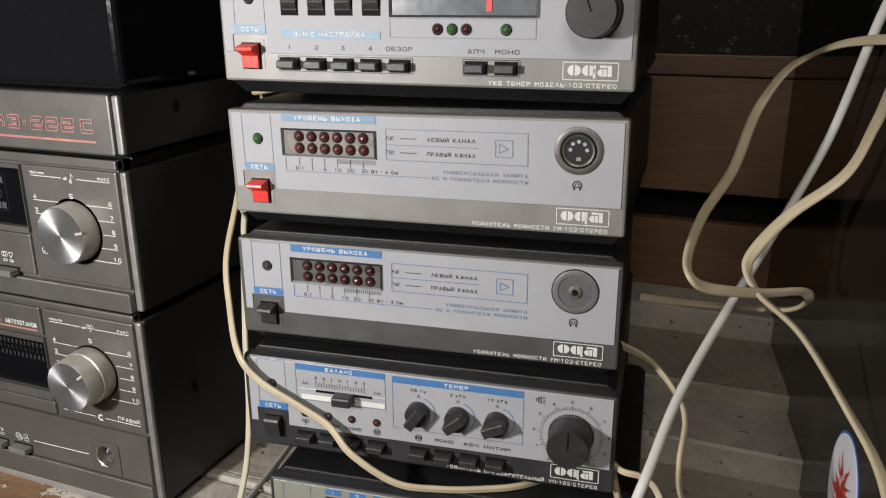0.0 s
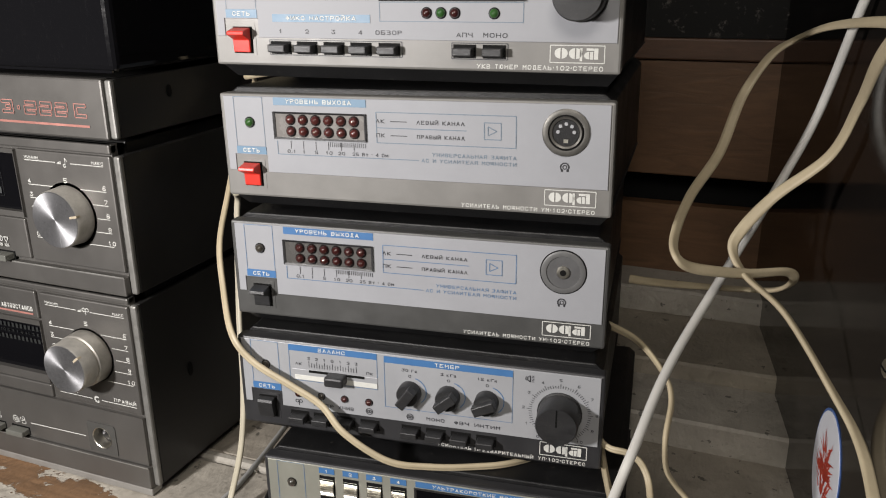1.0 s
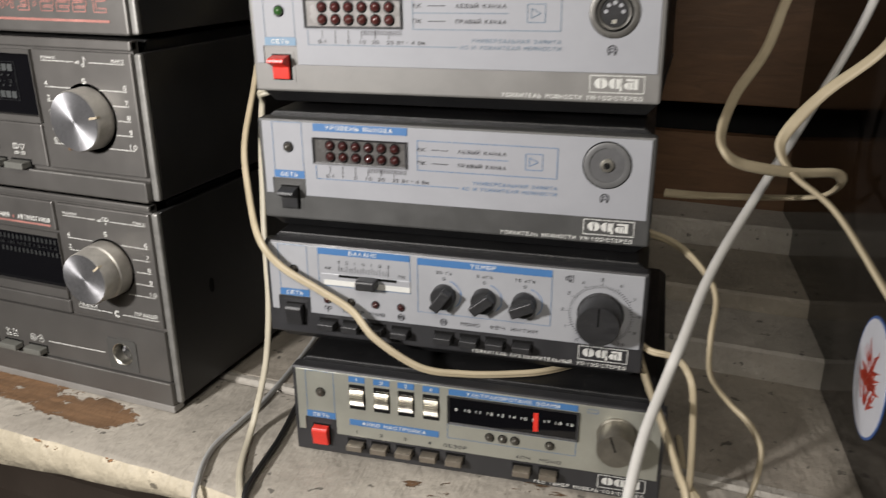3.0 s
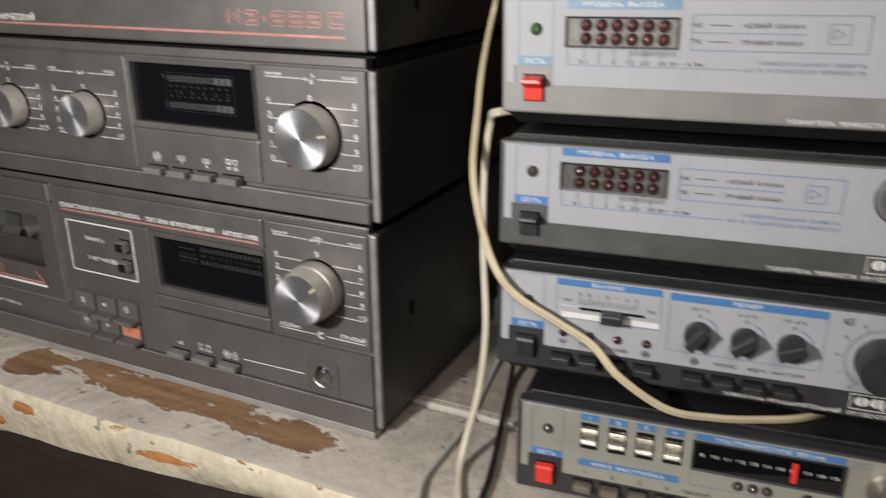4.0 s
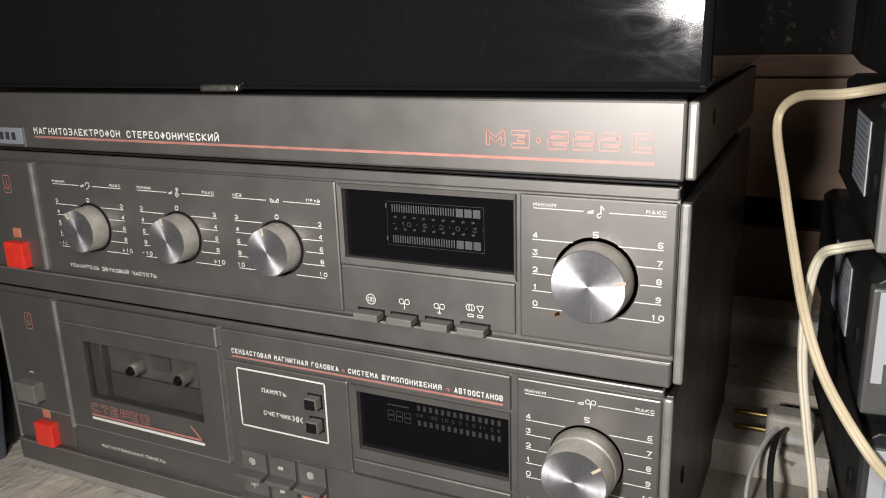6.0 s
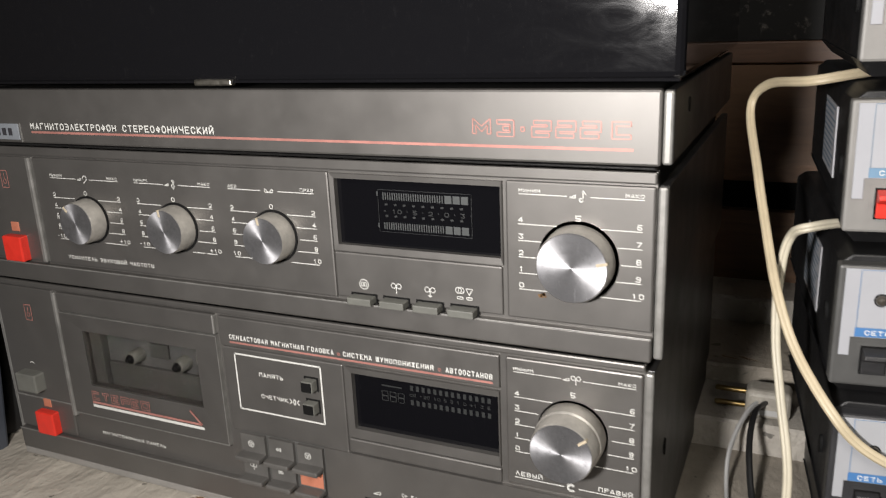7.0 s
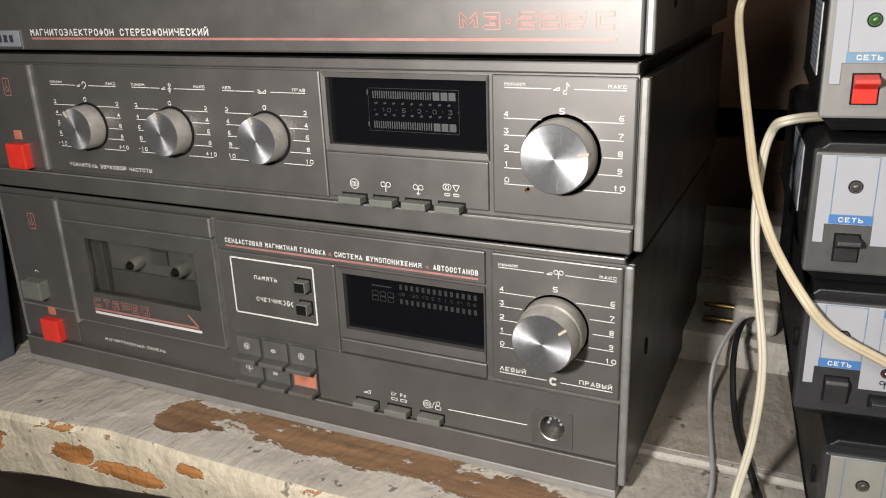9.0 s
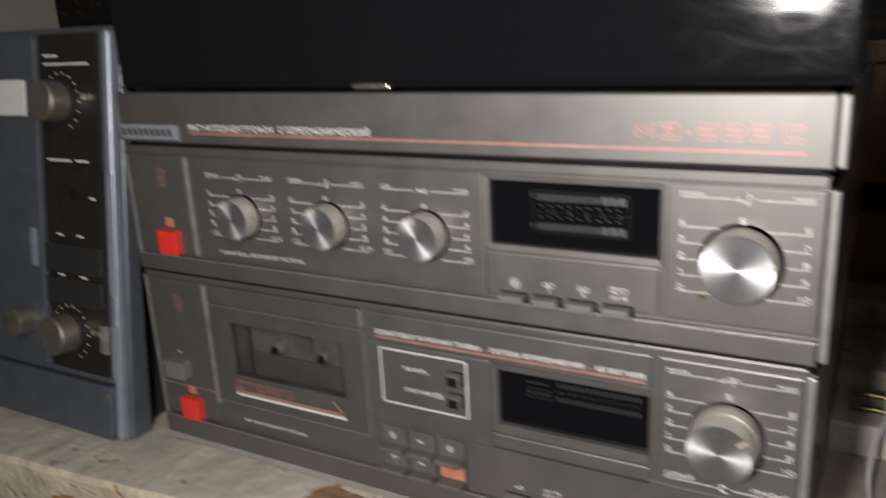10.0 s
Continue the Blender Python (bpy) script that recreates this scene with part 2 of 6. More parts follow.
def painted_board(name, paint, wood, under, level, patches=(), scale=16.0, edge=0.06, upright=False):
    """Old paint over wood: flaked off where the noise is high, and in worn patches (x, y or upright z, half length, half width)."""
    n = Nodes(name)
    b = n.bsdf
    big = n.noise(scale, 9, 0.68, (0.55, 1, 1), 0.9)
    sep = n.add("ShaderNodeSeparateXYZ")
    n.link(n.coord.outputs["Object"], sep.inputs[0])
    rag = n.noise(75, 6, 0.7, (0.6, 1, 1), 0.5)
    field = big
    for px, py, a, c in patches:
        dx = n.maths("POWER", n.maths("ABSOLUTE", n.maths("DIVIDE", n.maths("SUBTRACT", sep.outputs[0], px), a)), 2.6)
        dy = n.maths("POWER", n.maths("ABSOLUTE", n.maths("DIVIDE", n.maths("SUBTRACT", sep.outputs[2 if upright else 1], py), c)), 2.6)
        inside = n.maths("SUBTRACT", 1.0, n.maths("ADD", dx, dy))
        lift = n.maths("MULTIPLY", n.maths("MAXIMUM", inside, -1.5), 0.17)
        field = n.maths("MAXIMUM", field, n.maths("ADD", n.maths("MULTIPLY", n.maths("ADD", big, rag), 0.5), n.maths("ADD", lift, level - 0.565)))
    bare = n.ramp(field, level, level + 0.012)
    rim = n.ramp(field, level - edge, level + 0.004)
    streak = n.noise(60, 6, 0.65, (0.12, 1.6, 1.6), 0.4)
    grime = n.noise(9, 6, 0.7)
    fine = n.noise(240, 4, 0.7)
    lumps = n.noise(34, 3, 0.5, (1.6, 0.6, 1), 0.3)
    wcol = n.mix(n.ramp(streak, 0.3, 0.72), tuple(c * 0.45 for c in wood), tuple(min(1, c * 1.25) for c in wood))
    wcol = n.mix(n.maths("MULTIPLY", n.ramp(grime, 0.55, 0.7), 0.6), wcol, under)
    pcol = n.mix(n.ramp(grime, 0.3, 0.72), tuple(c * 0.68 for c in paint), paint)
    pcol = n.mix(n.maths("MULTIPLY", n.ramp(n.noise(38, 5, 0.7, (0.7, 1, 1)), 0.42, 0.66), 0.45), pcol, tuple(c * 0.62 for c in paint))
    pcol = n.mix(n.maths("MULTIPLY", n.ramp(fine, 0.58, 0.7), 0.5), pcol, tuple(c * 0.5 for c in paint))
    pcol = n.mix(n.maths("MULTIPLY", n.ramp(n.noise(95, 3, 0.6), 0.665, 0.69), 0.85), pcol, tuple(c * 0.2 for c in paint))
    pcol = n.mix(n.maths("MULTIPLY", rim, 0.5), pcol, tuple(min(1, c * 1.25) for c in paint))
    n.link(n.mix(bare, pcol, wcol), b.inputs["Base Color"])
    b.inputs["Roughness"].default_value = 0.62
    height = n.maths("ADD", n.maths("MULTIPLY", n.maths("SUBTRACT", 1.0, bare), 1.0), n.maths("ADD", n.maths("MULTIPLY", fine, 0.25), n.maths("ADD", n.maths("MULTIPLY", streak, 0.3), n.maths("ADD", n.maths("MULTIPLY", lumps, 5.0), n.maths("MULTIPLY", n.noise(95, 4, 0.6, (1.3, 0.8, 1)), 1.6)))))
    n.bump(height, 0.8, 0.0013)
    return n.mat


SHELF_TOP = painted_board("worn_shelf_paint", (0.42, 0.385, 0.33), (0.20, 0.115, 0.06), (0.09, 0.055, 0.035), 0.66,
                          ((-0.160, -0.015, 0.125, 0.019), (-0.070, -0.019, 0.052, 0.017), (-0.278, -0.022, 0.020, 0.021)))
SHELF_EDGE = painted_board("cream_shelf_edge_paint", (0.52, 0.46, 0.345), (0.40, 0.175, 0.055), (0.20, 0.10, 0.04), 0.60,
                           ((-0.415, -0.009, 0.016, 0.008), (-0.345, -0.008, 0.020, 0.009), (-0.300, -0.014, 0.034, 0.008), (-0.248, 0.003, 0.013, 0.005), (-0.12, 0.000, 0.030, 0.004), (-0.48, -0.010, 0.02, 0.006)), 22.0, 0.06, True)
BOARD_TOP = painted_board("grey_board_paint", (0.33, 0.295, 0.245), (0.20, 0.12, 0.07), (0.09, 0.06, 0.04), 0.74, (), 16.0)
STEP_PAINT = painted_board("white_step_paint", (0.44, 0.41, 0.36), (0.26, 0.16, 0.08), (0.10, 0.07, 0.05), 0.66, (), 14.0)
STEP_BROWN = painted_board("bare_step_wood", (0.36, 0.32, 0.26), (0.24, 0.15, 0.08), (0.12, 0.08, 0.05), 0.62, (), 20.0)


def plywood(name, colour):
    n = Nodes(name)
    grain = n.noise(22, 6, 0.6, (1, 1, 6), 1.2)
    stain = n.noise(7, 5, 0.6)
    col = n.mix(n.ramp(grain, 0.3, 0.7), tuple(c * 0.62 for c in colour), colour)
    col = n.mix(n.maths("MULTIPLY", n.ramp(stain, 0.45, 0.7), 0.55), col, tuple(c * 0.4 for c in colour))
    n.link(col, n.bsdf.inputs["Base Color"])
    n.bsdf.inputs["Roughness"].default_value = 0.5
    n.bump(grain, 0.3, 0.001)
    return n.mat


PLY = plywood("brown_plywood", (0.16, 0.085, 0.042))
PLY_RED = plywood("red_brown_rail", (0.12, 0.062, 0.036))


def dusty_black():
    n = Nodes("dusty_black_panel")
    specks = n.ramp(n.noise(95, 6, 0.78), 0.575, 0.68)
    n.link(n.mix(n.maths("MULTIPLY", specks, 0.45), (0.008, 0.008, 0.008), (0.22, 0.2, 0.18)), n.bsdf.inputs["Base Color"])
    n.bsdf.inputs["Roughness"].default_value = 0.5
    n.bsdf.inputs["Specular IOR Level"].default_value = 0.15
    n.bump(specks, 0.2, 0.0006)
    return n.mat


BACK_BLACK = dusty_black()


# ---- mesh helpers ----
def rod(bm, loops, close=True):
    """Rings of points joined into a skin."""
    rings = [[bm.verts.new(p) for p in ring] for ring in loops]
    for a, b in zip(rings, rings[1:]):
        k = len(a)
        for i in range(k):
            bm.faces.new((a[i], a[(i + 1) % k], b[(i + 1) % k], b[i]))
    if close:
        bm.faces.new(rings[0][::-1])
        bm.faces.new(rings[-1])
    return bm


def box(x0, x1, y0, y1, z0, z1, bevel=0.0006, segs=2, bm=None):
    """A block with rounded edges, added to bm."""
    one = bmesh.new()
    bmesh.ops.create_cube(one, size=1.0)
    for v in one.verts:
        v.co = Vector((x0 + (v.co.x + 0.5) * (x1 - x0), y0 + (v.co.y + 0.5) * (y1 - y0), z0 + (v.co.z + 0.5) * (z1 - z0)))
    if bevel:
        bevel = min(bevel, 0.45 * min(abs(x1 - x0), abs(y1 - y0), abs(z1 - z0)))
        bmesh.ops.bevel(one, geom=one.edges[:], offset=bevel, segments=segs, affect="EDGES", profile=0.5)
    return join(bm, one)


def join(bm, one):
    if bm is None:
        return one
    tmp = bpy.data.meshes.new("tmp")
    one.to_mesh(tmp)
    bm.from_mesh(tmp)
    bpy.data.meshes.remove(tmp)
    one.free()
    return bm


def lathe(cx, cz, prof, segs=48, bm=None):
    """A turned shape round an axis along y: (radius, y) from back to front."""
    one = bmesh.new()
    rings = [[one.verts.new((cx + r * math.cos(a), y, cz + r * math.sin(a))) for a in (2 * math.pi * i / segs for i in range(segs))] for r, y in prof if r > 0]
    for a, b in zip(rings, rings[1:]):
        for i in range(segs):
            one.faces.new((a[i], a[(i + 1) % segs], b[(i + 1) % segs], b[i]))
    one.faces.new(rings[-1])
    one.faces.new(rings[0][::-1])
    bmesh.ops.recalc_face_normals(one, faces=one.faces[:])
    return join(bm, one)


def plate(points, y0, y1, bm=None, bevel=0.0):
    """A flat piece with the outline (x, z), from y0 (front) back to y1."""
    one = bmesh.new()
    front = [one.verts.new((x, y0, z)) for x, z in points]
    back = [one.verts.new((x, y1, z)) for x, z in points]
    one.faces.new(front)
    one.faces.new(back[::-1])
    k = len(points)
    for i in range(k):
        one.faces.new((front[i], back[i], back[(i + 1) % k], front[(i + 1) % k]))
    bmesh.ops.recalc_face_normals(one, faces=one.faces[:])
    if bevel:
        bmesh.ops.bevel(one, geom=[e for e in one.edges if abs(e.verts[0].co.y - y0) < 1e-7 and abs(e.verts[1].co.y - y0) < 1e-7], offset=bevel, segments=2, affect="EDGES", profile=0.5)
    return join(bm, one)


def holed(x0, x1, z0, z1, hx0, hx1, hz0, hz1, y0, y1, bevel=0.0, bm=None):
    """A rectangular frame round a hole."""
    one = bmesh.new()
    outer, inner = [(x0, z0), (x1, z0), (x1, z1), (x0, z1)], [(hx0, hz0), (hx1, hz0), (hx1, hz1), (hx0, hz1)]
    ring = [[one.verts.new((x, y, z)) for x, z in pts] for pts, y in ((outer, y1), (outer, y0), (inner, y0 + bevel), (inner, y1))]
    for a, b in ((0, 1), (1, 2), (2, 3), (3, 0)):
        for i in range(4):
            one.faces.new((ring[a][i], ring[a][(i + 1) % 4], ring[b][(i + 1) % 4], ring[b][i]))
    bmesh.ops.recalc_face_normals(one, faces=one.faces[:])
    return join(bm, one)


def strip(x0, z0, x1, z1, w, y, bm=None):
    """A printed stroke from (x0, z0) to (x1, z1)."""
    one = bmesh.new() if bm is None else bm
    d = Vector((x1 - x0, z1 - z0))
    if d.length < 1e-7:
        return one
    s = Vector((-d.y, d.x)).normalized() * w / 2
    one.faces.new([one.verts.new((px, y, pz)) for px, pz in ((x0 - s.x, z0 - s.y), (x1 - s.x, z1 - s.y), (x1 + s.x, z1 + s.y), (x0 + s.x, z0 + s.y))])
    return one


def arc(cx, cz, r, a0, a1, w, y, bm, steps=20):
    """A printed arc; degrees, 0 to the right, counted anticlockwise."""
    pts = [(cx + r * math.cos(radians(a0 + (a1 - a0) * i / steps)), cz + r * math.sin(radians(a0 + (a1 - a0) * i / steps))) for i in range(steps + 1)]
    for (xa, za), (xb, zb) in zip(pts, pts[1:]):
        strip(xa, za, xb, zb, w, y, bm)
    return bm


def outline(x0, x1, z0, z1, w, y, bm=None):
    bm = strip(x0, z0, x1, z0, w, y, bm)
    strip(x0, z1, x1, z1, w, y, bm)
    strip(x0, z0, x0, z1, w, y, bm)
    return strip(x1, z0, x1, z1, w, y, bm)


ORIGIN = {}


def thing(name, label, category, place, group="", origin=None):
    """A thing's Empty. origin: the world place from which its parts' numbers count, if not its own."""
    ob = new(name)
    if origin is not None:
        ORIGIN[ob.name] = Vector(origin)
    ob.matrix_world = place
    ob.empty_display_size = 0.03
    return tagged(ob, label, category, group)


def part(name, bm, material, parent, label="", smooth=False):
    """Links bm as one mesh; its places are the top thing's own."""
    mesh = bpy.data.meshes.new(name)
    root = parent
    while root is not None and root.parent is not None:
        root = root.parent
    if root is not None and root.name in ORIGIN:
        bmesh.ops.translate(bm, vec=-ORIGIN[root.name], verts=bm.verts[:])
    if smooth:
        for f in bm.faces:
            f.smooth = True
    bm.to_mesh(mesh)
    bm.free()
    mesh.materials.append(material)
    ob = new(name, mesh)
    ob.parent = parent
    if label:
        ob["label"] = label
    if smooth:
        mesh.set_sharp_from_angle(angle=radians(35))
    return ob


STROKES = {
    "А": "00 24 40/11 31", "Б": "44 04 00 30 41 32 02", "В": "00 04 34 43 32 02/32 41 30 00", "Г": "00 04 44", "Д": "10 14 34 30/00 40",
    "Е": "44 04 00 40/02 32", "Ж": "20 24/04 22 00/44 22 40", "З": "04 34 43 32 12/32 41 30 00", "И": "04 00 44 40", "Й": "04 00 44 40/15 35",
    "К": "00 04/44 02 40", "Л": "00 24 40", "М": "00 04 22 44 40", "Н": "00 04/40 44/02 42", "О": "10 01 03 14 34 43 41 30 10",
    "П": "00 04 44 40", "Р": "00 04 34 43 32 02", "С": "43 34 14 03 01 10 30 41", "Т": "04 44/24 20", "У": "04 22/44 22 10", "Ф": "20 24/13 02 11 31 42 33 13",
    "Х": "00 44/04 40", "Ц": "04 00 40/34 30", "Ч": "04 03 12 42/44 40", "Ш": "04 00 40 44/24 20", "Щ": "04 01 41 44/24 21/41 40", "Ь": "04 00 30 41 32 02",
    "Ы": "04 00 20 31 22 02/44 40", "Э": "04 34 43 41 30 00/12 42", "Ю": "00 04/02 12/20 11 13 24 34 43 41 30 20", "Я": "40 44 14 03 12 42/12 00",
    "0": "10 01 03 14 34 43 41 30 10", "1": "13 24 20", "2": "03 14 34 43 42 00 40", "3": "04 44 23 32 41 30 10 01", "4": "30 34 01 41", "5": "44 04 02 32 41 30 00",
    "6": "44 14 02 01 10 30 41 32 02", "7": "04 44 10", "8": "12 03 14 34 43 32 12 01 10 30 41 32", "9": "00 30 42 43 34 14 03 12 42",
    ".": "20 21", "·": "22 23", "-": "12 32", "+": "02 42/24 20", ">": "04 42 00", "<": "44 02 40", "d": "44 40 10 01 02 13 43", "B": "00 04 34 43 32 02/32 41 30 00",
    "C": "43 34 14 03 01 10 30 41", "r": "00 03/02 13 33", "F": "00 04 44/02 32", "e": "02 42 33 13 02 01 10 30", "к": "00 03/33 01 30", "ц": "03 00 30/23 20",
    "т": "03 43/23 20", "м": "00 03 21 43 40",
}


def text_mesh(body, x0, x1, z0, height, y):
    """Wide sans-serif letters in plain strokes, as high as given, spread from x0 to x1 (or centred on x0 if x1 is None)."""
    widths = [0.55 if c == " " else 0.3 if c in ".·" else 1.0 for c in body]
    gap = 0.32
    total = sum(widths) + gap * (len(body) - 1)
    cell = (x1 - x0) / total if x1 is not None else height * 0.92
    x = x0 if x1 is not None else x0 - total * cell / 2
    weight = height * 0.17
    bm = bmesh.new()
    layer = 0
    for c, w in zip(body, widths):
        for run in (STROKES[c].split("/") if c in STROKES else ()):
            pts = [(x + weight / 2 + int(p[0]) / 4 * (w * cell - weight), z0 + weight / 2 + int(p[1]) / 4 * (height - weight)) for p in run.split()]
            for (xa, za), (xb, zb) in zip(pts, pts[1:]):
                d = Vector((xb - xa, zb - za)).normalized() * weight * 0.4
                strip(xa - d.x, za - d.y, xb + d.x, zb + d.y, weight, y - 0.000002 * layer, bm)
                layer = (layer + 1) % 5
        x += (w + gap) * cell
    return bm


def letters(parent, body, x0, x1, z0, height, material, y=-0.0003, name="lettering", label=""):
    return part(name, text_mesh(body, x0, x1, z0, height, y), material, parent, label)


GLYPHS = {
    "М": [[(0, 0), (0, 1), (0.5, 0.4), (1, 1), (1, 0)]],
    "Э": [[(0, 1), (1, 1), (1, 0), (0, 0)], [(0.4, 0.5), (0.84, 0.5)]],
    "-": [[(0.15, 0.45), (0.85, 0.45)]],
    "2": [[(0, 1), (1, 1), (1, 0.5), (0, 0.5), (0, 0), (1, 0)]],
    "С": [[(1, 1), (0, 1), (0, 0), (1, 0)]],
    "Т": [[(0, 1), (1, 1)], [(0.5, 0.84), (0.5, 0)]],
    "Е": [[(1, 1), (0, 1), (0, 0), (1, 0)], [(0.16, 0.5), (0.8, 0.5)]],
    "Р": [[(0, 0), (0, 1), (1, 1), (1, 0.4), (0.16, 0.4)]],
    "О": [[(0, 0.5), (0, 1), (1, 1), (1, 0), (0, 0), (0, 0.5)]],
}


def drawn_word(parent, word, x0, x1, z0, height, weight, line, y):
    """Wide square letters drawn in double outline."""
    widths = [0.12 if c == " " else 0.5 if c == "-" else 1.0 for c in word]
    gap = 0.16
    unit_w = (x1 - x0) / (sum(widths) + gap * (len(word) - 1))
    bm = bmesh.new()
    x = x0
    for c, w in zip(word, widths):
        for pts in GLYPHS.get(c, ()):
            h = weight / 2
            path = [Vector((x + h + px * (w * unit_w - weight), z0 + h + pz * (height - weight))) for px, pz in pts]
            sides = ([], [])
            for i, p in enumerate(path):
                before = (p - path[i - 1]).normalized() if i else (path[1] - p).normalized()
                after = (path[i + 1] - p).normalized() if i < len(path) - 1 else before
                na, nb = Vector((-before.y, before.x)), Vector((-after.y, after.x))
                m = (na + nb).normalized()
                k = min(1.7, 1.0 / max(0.3, m.dot(na))) * (h - line / 2)
                sides[0].append(p + m * k)
                sides[1].append(p - m * k)
            for row in sides:
                for a, b in zip(row, row[1:]):
                    strip(a.x, a.y, b.x, b.y, line, y, bm)
            if (path[0] - path[-1]).length > 1e-6:
                for e in (0, -1):
                    strip(sides[0][e].x, sides[0][e].y, sides[1][e].x, sides[1][e].y, line, y, bm)
        x += (w + gap) * unit_w
    return part("lettering", bm, RED_PRINT, parent, "red outlined square lettering")


# ---- the setting ----
def structure(name, bm, material, label, parent=None, smooth=False):
    return tagged(part(name, bm, material, parent, "", smooth), label, name.split("_")[0], "", "structure")


SHELF_Z, BACK_Y = 0.014, 0.372


def shelf_front(x0, x1, steps):
    """The worn front board: rounded nose, uneven lower edge, thinner to the right."""
    bm = bmesh.new()
    loops = []
    for i in range(steps + 1):
        x = x0 + (x1 - x0) * i / steps
        w = noise.noise((x * 9, 1.3, 0.2)) * 0.004 + noise.noise((x * 40, 4.3, 0.2)) * 0.0014
        low = -0.004 + min(0.0, (x - 0.05)) * 0.075 + noise.noise((x * 14, 7.1, 0)) * 0.003
        yf = -0.057 + w - 0.10 * max(0.0, -x - 0.32) - 0.04 * max(0.0, x)
        top = SHELF_Z + noise.noise((x * 12, 2.0, 5)) * 0.0004
        loops.append([(x, 0.0425, top), (x, yf + 0.007, top), (x, yf + 0.003, top - 0.0012), (x, yf, top - 0.005), (x, yf - 0.001, (top + low) / 2), (x, yf + 0.001, low + 0.004), (x, yf + 0.005, low), (x, 0.0425, low)])
    rod(bm, loops)
    bmesh.ops.recalc_face_normals(bm, faces=bm.faces[:])
    return bm


front_board = structure("shelf", shelf_front(-1.0, 0.8, 260), SHELF_TOP, "worn wooden shelf board with flaking grey paint", None, True)
front_board.data.materials.append(SHELF_EDGE)
for f in front_board.data.polygons:
    if f.index % 8 in (2, 3, 4, 5, 6):
        f.material_index = 1


def board(x0, x1, y0, y1, z0, z1, name, material, label, bend=0.003):
    """A plank with a slightly wavy front edge."""
    bm = bmesh.new()
    loops = []
    for i in range(41):
        x = x0 + (x1 - x0) * i / 40
        w = noise.noise((x * 8, y0 * 31, z1 * 17)) * bend
        t = noise.noise((x * 5, z1 * 31, 3)) * 0.0008
        loops.append([(x, y1, z1 + t), (x, y0 + w + 0.002, z1 + t), (x, y0 + w, z1 + t - 0.002), (x, y0 + w, z0), (x, y1, z0)])
    rod(bm, loops)
    bmesh.ops.recalc_face_normals(bm, faces=bm.faces[:])
    return structure(name, bm, material, label, None, True)


board(-1.0, 0.8, 0.0445, 0.052, -0.02, SHELF_Z + 0.0012, "trim_strip", STEP_PAINT, "thin white-painted lath between the shelf boards")
board(-1.0, 0.8, 0.0525, 0.30, -0.02, SHELF_Z, "shelf_board", BOARD_TOP, "grey-white painted wooden shelf board with specks")
board(-1.0, 0.8, 0.173, 0.30, SHELF_Z + 0.0003, 0.036, "step_1", STEP_PAINT, "white-painted plank lying across the shelf")
board(-1.0, 0.8, 0.233, 0.34, 0.0363, 0.050, "step_2", STEP_BROWN, "plank with a bare yellow-brown front edge")
board(-1.0, 0.8, 0.323, BACK_Y, 0.0503, 0.072, "step_3", STEP_PAINT, "white-painted plank along the back panel")

structure("wall_north", box(-1.0, 0.8, BACK_Y, BACK_Y + 0.012, -0.02, 0.134, 0.0), PLY, "brown plywood back panel of the shelf")
structure("wall_north_upper", box(-1.0, 0.8, BACK_Y, BACK_Y + 0.012, 0.160, 0.258, 0.001), PLY, "brown plywood back panel of the shelf")
# black sheet set behind the panel gap, painting its shade
structure("wall_slot", box(-1.0, 0.8, BACK_Y + 0.03, BACK_Y + 0.04, 0.10, 0.20, 0.0), VOID, "black sheet painting the shade in the gap between the back panels")
structure("trim_rail", box(-1.0, 0.8, BACK_Y - 0.004, BACK_Y + 0.012, 0.2585, 0.276, 0.0015), PLY_RED, "red-brown wooden rail on the back panel")
structure("wall_black", box(-1.0, 0.8, BACK_Y - 0.002, BACK_Y + 0.014, 0.2765, 1.0, 0.0), BACK_BLACK, "dusty glossy black back panel")
structure("wall_west", box(-1.02, -1.0, -0.06, 0.40, -0.9, 1.0, 0.0), PLASTER, "plain grey wall")

structure("cabinet_front", box(-1.0, 0.8, -0.035, -0.015, -0.9, -0.075, 0.0), UNDER, "dark brown front below the shelf")
structure("shelf_bearer", box(-1.0, 0.8, -0.015, 0.30, -0.075, -0.05, 0.0), UNDER, "dark bearer under the shelf boards")

# black lacquered side of the cabinet, standing at a slight angle
SIDE = pose(0.3755, 0.13, SHELF_Z, 0, 0, 8.5)
side = structure("wall_east", box(0.0, 0.02, -0.20, 0.25, 0.0, 0.55, 0.0008), WALL_GLOSS, "glossy black lacquered cabinet side")
side.matrix_world = SIDE
structure("wall_room_south", box(-1.6, 1.6, -1.8, -1.75, -0.9, 1.6, 0.0), PLASTER, "plain grey room wall")
structure("wall_room_west", box(-1.65, -1.6, -1.8, 0.45, -0.9, 1.6, 0.0), PLASTER, "plain grey room wall")
structure("wall_room_east", box(1.6, 1.65, -1.8, 0.45, -0.9, 1.6, 0.0), PLASTER, "plain grey room wall")
structure("wall_room_north", box(-1.65, 1.65, 0.45, 0.5, -0.9, 1.6, 0.0), PLASTER, "plain grey room wall")
structure("floor", box(-1.65, 1.65, -1.8, 0.5, -0.95, -0.9, 0.0), DARK_FLOOR, "dark floor under the shelf")
structure("ceiling", box(-1.65, 1.65, -1.8, 0.5, 1.6, 1.65, 0.0), PLASTER, "plain grey ceiling")


# ---- the three-part music centre ----
DEPTH = 0.245
X0, X1 = -0.446, -0.0015


def ridge_box(x0, x1, z0, z1, out, back=0.004, bevel=0.0009):
    return box(x0, x1, -out, back, z0, z1, bevel)


